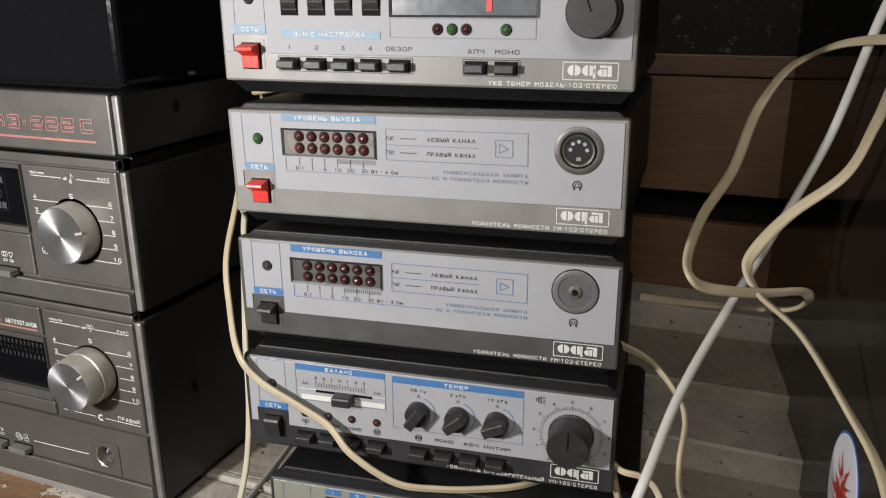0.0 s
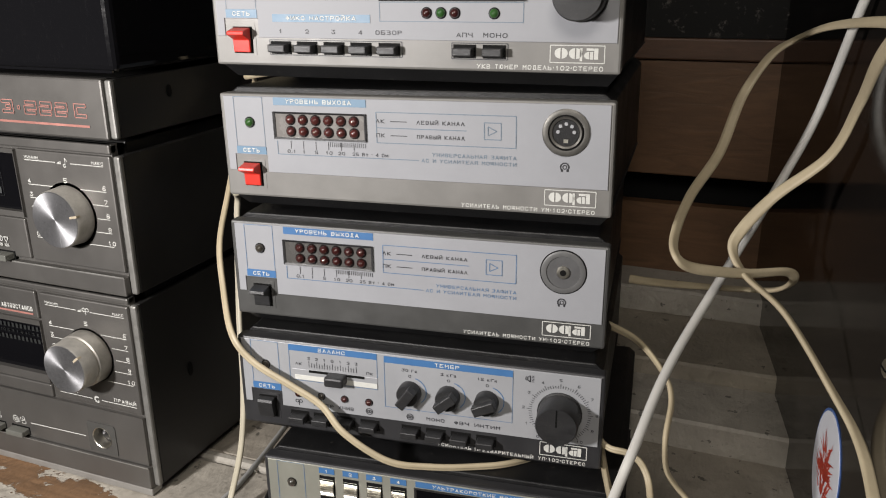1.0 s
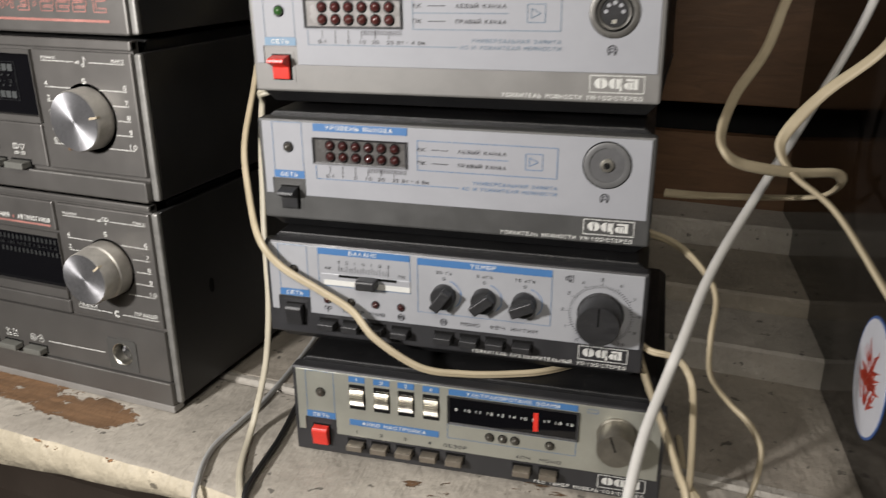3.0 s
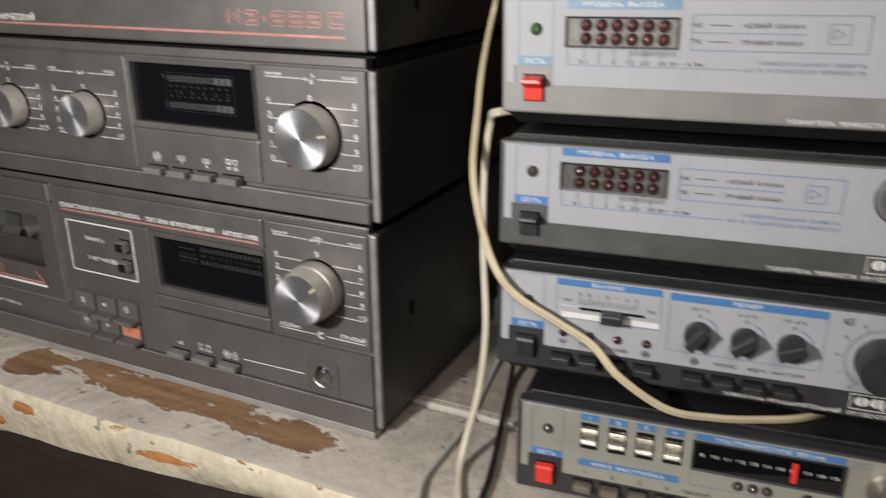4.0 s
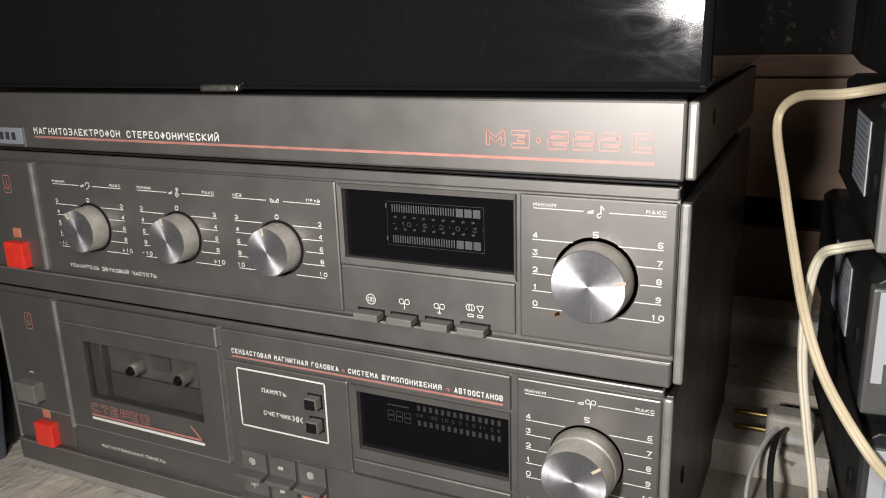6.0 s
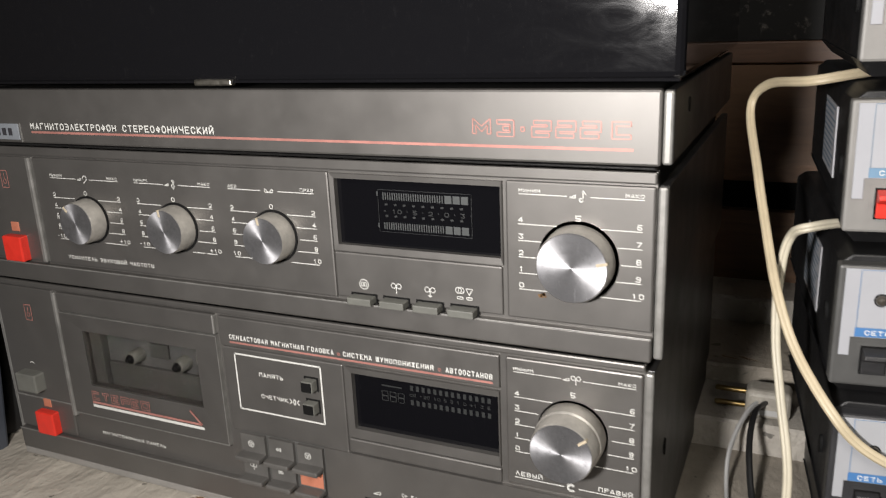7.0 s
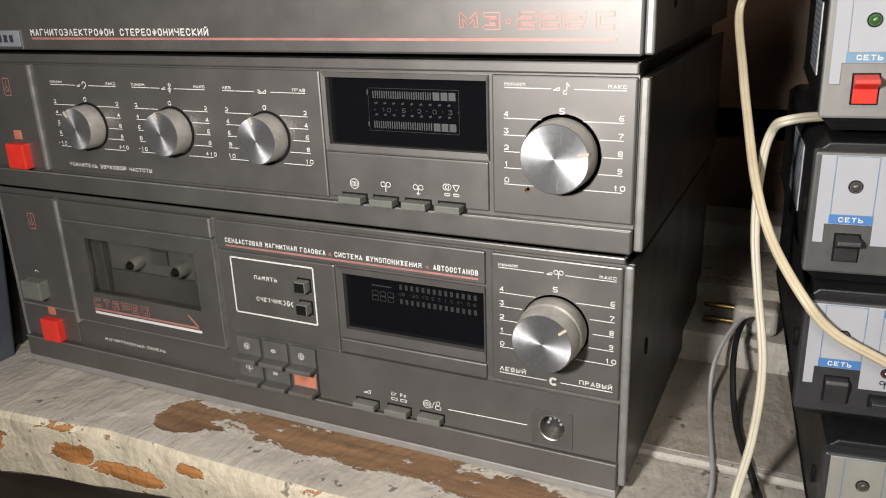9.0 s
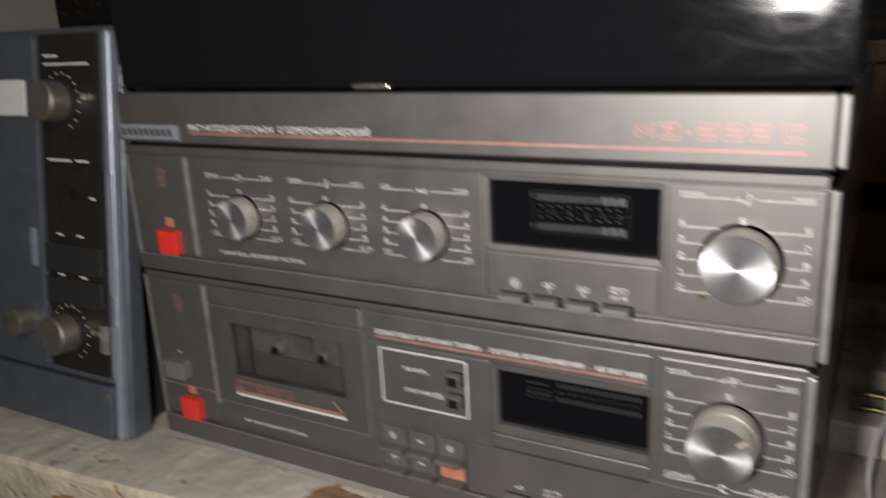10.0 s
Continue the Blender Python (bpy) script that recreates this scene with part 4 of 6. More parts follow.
    part("memory_panel", ridge_box(-0.2535, -0.1700, 0.0690, 0.1245, 0.0012), GREY, ob)
    part("memory_frame", outline(-0.2445, -0.1847, 0.0848, 0.1208, 0.0010, -0.0015), PRINT, ob, "white printed frame")
    letters(ob, "ПАМЯТЬ", -0.2280, -0.2110, 0.1083, 0.0027, PRINT, -0.0015)
    letters(ob, "СЧЕТЧИК", -0.2280, -0.2090, 0.0943, 0.0027, PRINT, -0.0015)
    letters(ob, ">0<", -0.2080, -0.2010, 0.0938, 0.0036, PRINT, -0.0015)
    for z in (0.1094, 0.0954):
        part("button_slot", box(-0.1962, -0.1868, -0.0016, -0.0011, z - 0.0043, z + 0.0043, 0.0), VOID, ob, "dark button slot")
        b = part("memory_button", box(-0.1952, -0.1878, -0.0070, 0.0, z - 0.0034, z + 0.0034, 0.0005), KEYCAP, ob, "square silver-grey button")
        part("button_face", box(-0.1948, -0.1882, -0.0074, -0.0068, z - 0.0029, z + 0.0029, 0.0002), VOID, b, "black button face")
    fr = display(ob, -0.1680, -0.0768, 0.0805, 0.1240, -0.1643, -0.0776, 0.0862, 0.1205)
    bm = bmesh.new()
    for z, n in ((0.1158, 14), (0.1072, 14)):
        for i in range(n):
            strip(-0.1285 + i * 0.00345, z - 0.0015, -0.1285 + i * 0.00345, z + 0.0015, 0.0018, 0.0012, bm)
    for i in range(3):
        outline(-0.1470 + i * 0.0050, -0.1434 + i * 0.0050, 0.1058, 0.1085, 0.0004, 0.0012, bm)
        outline(-0.1470 + i * 0.0050, -0.1434 + i * 0.0050, 0.1089, 0.1115, 0.0004, 0.0012, bm)
    strip(-0.1470, 0.1148, -0.1345, 0.1148, 0.0008, 0.0012, bm)
    part("level_scale", bm, PRINT_DIM, fr, "unlit grey level bars and counter")
    letters(fr, "dB -20 10 5 3 1 0 +1 3 6", -0.1300, -0.0830, 0.1107, 0.0019, PRINT_DIM, 0.0012, "figure")
    part("display_sill", ridge_box(-0.1690, -0.0765, 0.0705, 0.0795, 0.0020), GREY, ob)
    level = part("level_panel", ridge_box(-0.0730, -0.0048, 0.0722, 0.1440, 0.0022), GREY, ob, "raised panel round the level knob")
    knob(level, -0.0385, 0.1075, 0.0158, 0.0212, 38, -0.002, True)
    dial(level, -0.0382, 0.1075, 0.0165, "43210", ("6", "7", "8", "9", "10"), 0.1228, 0.0918, 0.0302, "5", 0.003, 0.0026, 0.0042)
    heading(level, -0.0688, -0.0078, 0.1366, "МИНИМ", "МАКС", "in")
    bm = strip(-0.0688, 0.0768, -0.0425, 0.0768, 0.0005, -0.0024)
    strip(-0.0350, 0.0768, -0.0078, 0.0768, 0.0005, -0.0024, bm)
    arc(-0.0388, 0.0768, 0.0017, 40, 320, 0.0014, -0.0024, bm)
    part("rule", bm, PRINT, level, "white rule with a round mark")
    letters(level, "ЛЕВЫЙ", -0.0685, -0.0540, 0.0780, 0.0025, PRINT, -0.0024)
    letters(level, "ПРАВЫЙ", -0.0250, -0.0080, 0.0780, 0.0025, PRINT, -0.0024)
    part("lower_panel", holed(-0.1862, -0.0045, 0.0365, 0.0700, -0.0472, -0.0308, 0.0410, 0.0580, -0.0026, 0.0), GREY, ob, "lower panel with switches and socket")
    for x, kind in ((-0.1528, "wedge"), (-0.1315, ""), (-0.1102, "reel")):
        part("key_slot", box(x - 0.0080, x + 0.0080, -0.0028, -0.0024, 0.0376, 0.0432, 0.0), VOID, ob, "dark key slot")
        key_button(ob, x, 0.0402, 0.0145, 0.0040, 0.0090)
        if kind:
            icon(ob, x - (0.0030 if kind == "reel" else 0.0), 0.0478, kind, -0.0029, 1.1)
    letters(ob, "Cr Fe", -0.1365, -0.1265, 0.0488, 0.0023, PRINT, -0.0029)
    bm = outline(-0.1365, -0.1325, 0.0460, 0.0474, 0.0004, -0.0029)
    outline(-0.1305, -0.1265, 0.0460, 0.0474, 0.0004, -0.0029, bm)
    strip(-0.1105, 0.0458, -0.1085, 0.0500, 0.0004, -0.0029, bm)
    outline(-0.1080, -0.1046, 0.0456, 0.0478, 0.0004, -0.0029, bm)
    arc(-0.1063, 0.0495, 0.0012, 0, 360, 0.0004, -0.0029, bm, 12)
    part("switch_sign", bm, PRINT, ob, "white printed marks")
    part("rule", strip(-0.1000, 0.0472, -0.0530, 0.0480, 0.0006, -0.0029), PRINT, ob, "white printed rule")
    jack = part("socket_panel", ring_plate(-0.0505, -0.0278, 0.0385, 0.0597, -0.0390, 0.0495, 0.0074, -0.0032, -0.0024), GREY_DARK, ob, "dark socket surround")
    deep_socket(jack, -0.0390, 0.0495, 0.0074, -0.0030, 0.0075)
    keys = ((-0.2375, 0, "stop"), (-0.2170, 0, "back"), (-0.1965, 0, "stop"), (-0.2375, 1, "in"), (-0.2170, 1, "fwd"), (-0.1965, 1, "in"))
    part("key_panel", ridge_box(-0.2480, -0.1868, 0.0375, 0.0690, 0.0008), GREY_DARK, ob, "dark recess of the tape keys")
    for x, row, kind in keys:
        zt = 0.0685 - row * 0.0155
        one = plate([(x - 0.0088, zt - 0.0150), (x + 0.0088, zt - 0.0150), (x + 0.0088, zt), (x - 0.0088, zt)], -0.0030, 0.0)
        box(x - 0.0088, x + 0.0088, -0.0105, -0.0025, zt - 0.0150, zt - 0.0118, 0.0008, 2, one)
        k = part("tape_key", one, KEY_GREY, ob)
        if (x, row) == (-0.1965, 1):
            part("record_mark", box(x - 0.0080, x + 0.0080, -0.0034, -0.0028, zt - 0.0108, zt - 0.0008, 0.0002), ORANGE, k, "orange record key field")
        icon(k, x - 0.001, zt - 0.0058, kind, -0.0036, 1.0, PRINT if (x, row) != (-0.1965, 1) else ORANGE)
    part("eject_button", box(-0.4330, -0.4140, -0.0095, 0.0, 0.0690, 0.0825, 0.001), KEYCAP, ob, "square grey-green eject button")
    part("eject_sign", arc(-0.4225, 0.0872, 0.0020, 20, 160, 0.0007, -0.0021, bmesh.new(), 8), PRINT, ob, "small printed sign")
    part("panel_groove", box(X0, -0.3905, -0.0020, -0.0016, 0.0612, 0.0622, 0.0001), EDGE, ob, "worn groove")
    red_button(ob, -0.4150, 0.0450, 0.076)
    slot_hole(ob, 0.0, 0.040, 0.085, 0.0050, 0.0020)
    return ob


def ring_plate(x0, x1, z0, z1, cx, cz, r, y0, y1, n=40):
    """A rectangular plate with a round hole."""
    bm = bmesh.new()
    rings = []
    for kind, y in (("out", y1), ("out", y0), ("in", y0), ("in", y1)):
        ring = []
        for i in range(n):
            c, s = math.cos(2 * math.pi * i / n), math.sin(2 * math.pi * i / n)
            k = r
            if kind == "out":
                k = min((x1 - cx) / c if c > 1e-6 else ((x0 - cx) / c if c < -1e-6 else 9), (z1 - cz) / s if s > 1e-6 else ((z0 - cz) / s if s < -1e-6 else 9))
            ring.append(bm.verts.new((cx + k * c, y, cz + k * s)))
        rings.append(ring)
    for a, b in ((0, 1), (1, 2), (2, 3), (3, 0)):
        for i in range(n):
            bm.faces.new((rings[a][i], rings[a][(i + 1) % n], rings[b][(i + 1) % n], rings[b][i]))
    bmesh.ops.recalc_face_normals(bm, faces=bm.faces[:])
    return bm


def deep_socket(parent, cx, cz, r, y, depth):
    """A round five-pin socket whose chrome shell goes back into the panel."""
    n = 36
    bm = bmesh.new()
    prof = ((r, y - 0.0006), (r * 0.93, y - 0.0002), (r * 0.90, y + depth), (r * 0.99, y + depth), (r, y + 0.0005))
    loops = [[(cx + rr * math.cos(2 * math.pi * i / n), yy, cz + rr * math.sin(2 * math.pi * i / n)) for i in range(n)] for rr, yy in prof]
    rod(bm, loops + loops[:1], False)
    bmesh.ops.remove_doubles(bm, verts=bm.verts[:], dist=1e-7)
    bmesh.ops.recalc_face_normals(bm, faces=bm.faces[:])
    shell = part("socket_shell", bm, CHROME, parent, "worn chrome socket shell", True)
    part("socket_face", lathe(cx, cz, [(r * 0.91, y + depth), (r * 0.88, y + depth * 0.84), (r * 0.62, y + depth * 0.80), (r * 0.60, y + depth * 0.72)], 32), KNOB_BLACK, parent, "black five-pin socket insert", True)
    for a in (0, 45, 90, 135, 180):
        px, pz = cx + r * 0.46 * math.cos(radians(a)), cz + r * 0.46 * math.sin(radians(a))
        part("pin_contact", lathe(px, pz, [(r * 0.12, y + depth * 0.78), (r * 0.10, y + depth * 0.60)], 12), STICKER, shell, "bright pin contact")


def din_socket(parent, cx, cz, r, y, face_mat):
    """A five-pin round socket in a chrome shell."""
    n = 32
    bm = bmesh.new()
    loops = []
    for rr, yy in ((r, y + 0.001), (r * 1.02, y), (r * 0.97, y - 0.0008), (r * 0.86, y - 0.0004), (r * 0.82, y + 0.0002)):
        loops.append([(cx + rr * math.cos(2 * math.pi * i / n), yy, cz + rr * math.sin(2 * math.pi * i / n)) for i in range(n)])
    rod(bm, loops, False)
    bmesh.ops.recalc_face_normals(bm, faces=bm.faces[:])
    shell = part("socket_shell", bm, RING_DARK, parent, "dull metal socket shell", True)
    part("socket_face", lathe(cx, cz, [(r * 0.83, y + 0.0006), (r * 0.80, y + 0.0001), (r * 0.72, y + 0.0001)], 28), CASE_BLACK, parent, "black five-pin socket face", True)
    for a in (0, 45, 90, 135, 180):
        px, pz = cx + r * 0.5 * math.cos(radians(a)), cz + r * 0.5 * math.sin(radians(a)) + r * 0.05
        part("pin_contact", lathe(px, pz, [(r * 0.12, y + 0.0003), (r * 0.11, y - 0.0004)], 12), STICKER, shell, "bright pin contact")
    part("key_notch", box(cx - r * 0.14, cx + r * 0.14, y - 0.0003, y + 0.0004, cz - r * 0.62, cz - r * 0.40, 0.0), CHROME, shell, "metal key notch")


CLEAR = Nodes("smoked_clear_plastic")
CLEAR.bsdf.inputs["Base Color"].default_value = (0.45, 0.44, 0.43, 1)
CLEAR.bsdf.inputs["Transmission Weight"].default_value = 1.0
CLEAR.bsdf.inputs["Roughness"].default_value = 0.04
CLEAR.bsdf.inputs["IOR"].default_value = 1.1
CLEAR = CLEAR.mat


def record_player():
    z0, z1 = 0.2425, 0.2755
    ob = unit("record_player", "warm grey record player with closed glossy black dust cover", "record player", z0, z1)
    side_panel(ob, -0.0002, 1, z0 + 0.0005, z1 - 0.0005)
    side_panel(ob, X0, -1, z0 + 0.0005, z1 - 0.0005)
    part("front_panel", box(X0, -0.0005, -0.0020, 0.0045, z0, z1, 0.0012), GREY, ob, "warm grey metallic front panel")
    part("badge", box(-0.4450, -0.3915, -0.0026, -0.0018, 0.2445, 0.2545, 0.0003), BADGE, ob, "pale metal badge")
    bm = bmesh.new()
    for i in range(9):
        strip(-0.4420 + i * 0.0054, 0.2472, -0.4420 + i * 0.0054, 0.2518, 0.0034, -0.0028, bm)
    part("badge_mark", bm, INK, ob, "dark bars on the badge")
    part("badge_edge", box(-0.3905, -0.3895, -0.0024, -0.0018, 0.2430, 0.2548, 0.0001), EDGE, ob, "pale edge")
    part("red_rule", strip(-0.3805, 0.2496, -0.0120, 0.2496, 0.0013, -0.0023), RED_PRINT, ob, "long pale red printed rule")
    letters(ob, "МАГНИТОЭЛЕКТРОФОН", -0.3805, -0.3100, 0.2513, 0.0040, PRINT, -0.0023)
    letters(ob, "СТЕРЕОФОНИЧЕСКИЙ", -0.3050, -0.2390, 0.2513, 0.0040, PRINT, -0.0023)
    drawn_word(ob, "МЭ-222 С", -0.0870, -0.0120, 0.2540, 0.0080, 0.0024, 0.00050, -0.0023)
    slot_hole(ob, 0.0042, 0.045, 0.2640, 0.0035, 0.0022)
    cover = part("dust_cover", box(-0.4440, 0.0075, 0.0015, DEPTH, 0.2785, 0.3700, 0.004, 3), LID, ob, "glossy black dust cover")
    part("cover_clip", box(-0.2500, -0.2250, -0.0006, 0.004, 0.2772, 0.2806, 0.0008), CHROME, cover, "small bright metal clip")
    part("cover_seam", box(-0.4430, 0.0060, 0.0005, 0.0018, 0.2785, 0.2800, 0.0002), LID, cover, "lower rim")
    return ob


cassette_deck()
amplifier()
record_player()


# ---- the stack of small components ----
UW, UH = 0.198, 0.0530


def oda(name, label, category, x, y, z, yaw, plate_mat, base_mat, blue, lift, sided=False, group="stack of small components", roll=0.0):
    """The shared case: front frame, inset plate with a notch for the switch, black cover and tapered base."""
    ob = thing(name, label, category, pose(x, y, z - lift, 0, roll, yaw), group, None)
    ORIGIN[ob.name] = Vector((0, 0, -lift))
    bm = bmesh.new()
    d = 0.185
    sec = [(0.0015, 0.0), (0.0015, UH - 0.001), (0.006, UH + 0.0025), (UW - 0.006, UH + 0.0025), (UW - 0.0015, UH - 0.001), (UW - 0.0015, 0.0)]
    rod(bm, [[(px, 0.0075, pz) for px, pz in sec], [(px, d, pz) for px, pz in sec]])
    bmesh.ops.recalc_face_normals(bm, faces=bm.faces[:])
    bmesh.ops.bevel(bm, geom=bm.edges[:], offset=0.0008, segments=2, affect="EDGES", profile=0.5)
    cover = part("cover", bm, CASE_BLACK, ob, "black case cover")
    bm = bmesh.new()
    rod(bm, [[(0.0005, 0.004, 0.0005), (UW - 0.0005, 0.004, 0.0005), (UW - 0.0005, d - 0.004, 0.0005), (0.0005, d - 0.004, 0.0005)][::-1],
             [(0.006, 0.009, -0.0062), (UW - 0.006, 0.009, -0.0062), (UW - 0.006, d - 0.01, -0.0062), (0.006, d - 0.01, -0.0062)][::-1]])
    bmesh.ops.recalc_face_normals(bm, faces=bm.faces[:])
    part("base_tray", bm, CASE_BLACK, ob, "tapered black base tray")
    for fx in (0.02, UW - 0.02):
        for fy in (0.055, d - 0.025):
            bm = bmesh.new()
            bmesh.ops.create_cone(bm, cap_ends=True, segments=16, radius1=0.0055, radius2=0.006, depth=lift - 0.0062 + 0.0002)
            bmesh.ops.translate(bm, vec=(fx, fy, -0.0062 - (lift - 0.0062) / 2 + 0.0001), verts=bm.verts[:])
            part("rubber_foot", bm, VOID, ob, "black rubber foot")
    if sided:
        tag = part("rating_label", box(0.0010, 0.0015, 0.060, 0.112, 0.010, 0.043, 0.0), STICKER, cover, "silver rating label")
        bm = bmesh.new()
        for k in range(11):
            zz = 0.0125 + k * 0.0028
            bm.faces.new([bm.verts.new(p) for p in ((0.0008, 0.110, zz), (0.0008, 0.070 - 0.004 * (k % 3), zz), (0.0008, 0.070 - 0.004 * (k % 3), zz + 0.0011), (0.0008, 0.110, zz + 0.0011))])
        part("label_print", bm, PRINT_SLATE, tag, "rows of grey print")
    slot_hole(cover, 0.0013, 0.030, 0.022, 0.0045, 0.0028)
    part("front_frame", box(0, UW, 0.0, 0.008, 0, UH, 0.0012), base_mat, ob, "moulded front frame")
    zb = 0.0134
    pts = [(0.0025, UH - 0.0012), (0.0025, zb + 0.0005), (0.0065, zb + 0.0005), (0.0065, 0.0222), (0.0248, 0.0222), (0.0248, zb), (0.1960, zb), (0.1960, UH - 0.0012)]
    part("face_plate", plate(pts, -0.0006, 0.001, None, 0.0002), plate_mat, ob, "thin metal face plate")
    part("switch_recess", box(0.0090, 0.0228, -0.0002, 0.0004, 0.0048, 0.0200, 0.0), base_mat, ob, "switch surround")
    part("switch_hole", box(0.0108, 0.0210, -0.0006, 0.0003, 0.0058, 0.0184, 0.0), VOID, ob, "dark switch opening")
    part("lamp_frame", outline(0.0082, 0.0243, 0.0265, 0.0515, 0.0003, -0.0008), ink_of(blue), ob, "thin printed frame")
    part("switch_field", box(0.0078, 0.0246, -0.0009, -0.0006, 0.0226, 0.0264, 0.0), blue, ob, "blue printed field")
    letters(ob, "СЕТЬ", 0.0115, 0.0210, 0.0235, 0.0021, PRINT, -0.0011)
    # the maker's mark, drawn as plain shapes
    bm = outline(0.1672, 0.1908, 0.0048, 0.0122, 0.0004, -0.0002)
    def half(cx, cz, rx, rz, side):
        bm.faces.new([bm.verts.new((cx + side * rx * math.sin(math.pi * i / 12), -0.0002, cz + side * rz * math.cos(math.pi * i / 12))) for i in range(13)])
    for cx in (0.1720, 0.1783):
        for side in (1, -1):
            half(cx + side * 0.0003, 0.0088, 0.0026, 0.0023, side)
    strip(0.1807, 0.0056, 0.1807, 0.0111, 0.0011, -0.0002, bm)
    half(0.1842, 0.0080, 0.0022, 0.0016, -1)
    strip(0.1852, 0.0064, 0.1852, 0.0096, 0.0014, -0.0002, bm)
    strip(0.1872, 0.0064, 0.1872, 0.0111, 0.0018, -0.0002, bm)
    strip(0.1830, 0.0106, 0.1862, 0.0106, 0.0010, -0.0002, bm)
    part("maker_mark", bm, PRINT, ob, "white mark in a frame")
    return ob


def ink_of(blue):
    return INK_BLUE if blue is BLUE else PRINT_SLATE


def lens(parent, u, z, r, mat, name="lamp_lens", y=-0.0008):
    """A small domed lamp lens in a dark ring."""
    ring = part("lens_ring", lathe(u, z, [(r * 1.18, y + 0.0003), (r * 1.18, y - 0.0001)], 20), VOID, parent, "dark ring")
    return part(name, lathe(u, z, [(r, y), (r * 0.96, y - r * 0.35), (r * 0.75, y - r * 0.7), (r * 0.4, y - r * 0.92), (r * 0.1, y - r)], 20), mat, ring, "", True)


def rocker(ob, mat, raised=True):
    """The mains switch: a lever whose top edge sticks out."""
    bm = bmesh.new()
    if raised:
        sec = [(-0.0082, 0.0150), (-0.0078, 0.0168), (-0.0010, 0.0180), (-0.0008, 0.0064), (-0.0022, 0.0064), (-0.0026, 0.0125)]
    else:
        sec = [(-0.0035, 0.0068), (-0.0052, 0.0160), (-0.0045, 0.0176), (-0.0008, 0.0180), (-0.0008, 0.0064)]
    rod(bm, [[(0.0114, y, z) for y, z in sec], [(0.0204, y, z) for y, z in sec]])
    bmesh.ops.recalc_face_normals(bm, faces=bm.faces[:])
    bmesh.ops.bevel(bm, geom=bm.edges[:], offset=0.0004, segments=2, affect="EDGES", profile=0.5)
    return part("mains_switch", bm, mat, ob)


def power_amp(x, y, z, yaw, red, blue, base_mat, capped, lift, plate_mat, label, roll=0.0):
    ob = oda("power_amplifier", label, "amplifier", x, y, z, yaw, plate_mat, base_mat, blue, lift, True, roll=roll)
    rocker(ob, RED if red else KNOB_BLACK, True)
    lens(ob, 0.0165, 0.0388, 0.0024, LED_GREEN if red else LED_DARK)
    part("header_field", box(0.0306, 0.0800, -0.0009, -0.0006, 0.0478, 0.0516, 0.0), blue, ob, "blue printed field")
    letters(ob, "УРОВЕНЬ ВЫХОДА", 0.0375, 0.0725, 0.0488, 0.0021, PRINT, -0.0011)
    win = part("level_window", holed(0.0300, 0.0798, 0.0310, 0.0446, 0.0312, 0.0788, 0.0320, 0.0437, -0.0016, 0.0004, 0.0004), KNOB_BLACK, ob, "dark window frame")
    part("window_back", box(0.0311, 0.0789, -0.0009, -0.0002, 0.0319, 0.0438, 0.0), WINDOW_PALE if red else WINDOW_GREY, win, "grey window backing")
    for i in range(6):
        for j in range(2):
            lens(win, 0.0395 + i * 0.0068, 0.0350 + j * 0.0058, 0.00235, LED_DULL if red else LED_RED, "level_lamp", -0.0010)
    bm = bmesh.new()
    for i in range(6):
        u = 0.0388 + i * 0.0068
        strip(u, 0.0262, u, 0.0302, 0.0003, -0.0008, bm)
    for i in range(20):
        strip(0.0592 + i * 0.00104, 0.0280, 0.0592 + i * 0.00104, 0.0302, 0.0003, -0.0008, bm)
    part("scale_ticks", bm, INK, ob, "printed scale ticks")
    for s, u in (("0.1", 0.0388), ("1", 0.0456), ("5", 0.0524), ("10", 0.0592), ("20", 0.0660)):
        letters(ob, s, u, None, 0.0240, 0.0017, INK, -0.0008, "figure")
    letters(ob, "25 Вт · 4 Ом", 0.0718, 0.0905, 0.0240, 0.0017, INK, -0.0008, "figure")
    bm = outline(0.0850, 0.1535, 0.0310, 0.0458, 0.0004, -0.0008)
    strip(0.0850, 0.0383, 0.1300, 0.0383, 0.0004, -0.0008, bm)
    strip(0.0312, 0.0232, 0.1060, 0.0232, 0.0004, -0.0008, bm)
    strip(0.0312, 0.0232, 0.0312, 0.0300, 0.0004, -0.0008, bm)
    outline(0.1385, 0.1465, 0.0346, 0.0424, 0.0004, -0.0008, bm)
    for a, b in (((0.1403, 0.0364), (0.1403, 0.0406)), ((0.1403, 0.0406), (0.1445, 0.0385)), ((0.1445, 0.0385), (0.1403, 0.0364))):
        strip(*a, *b, 0.0004, -0.0008, bm)
    part("printed_frame", bm, ink_of(blue), ob, "thin printed lines")
    for s, w, z in (("ЛК", "ЛЕВЫЙ КАНАЛ", 0.0408), ("ПК", "ПРАВЫЙ КАНАЛ", 0.0340)):
        letters(ob, s, 0.0848, 0.0892, z - 0.0003, 0.0020, INK, -0.0008)
        letters(ob, w, 0.1055, 0.1290, z - 0.0003, 0.0019, INK, -0.0008)
        part("dash", strip(0.0922, z + 0.0007, 0.1005, z + 0.0007, 0.0004, -0.0008), INK, ob, "printed dash")
    letters(ob, "УНИВЕРСАЛЬНАЯ ЗАЩИТА", 0.1130, 0.1538, 0.0254, 0.0018, ink_of(blue), -0.0008)
    letters(ob, "АС И УСИЛИТЕЛЯ МОЩНОСТИ", 0.1075, 0.1538, 0.0224, 0.0018, ink_of(blue), -0.0008)
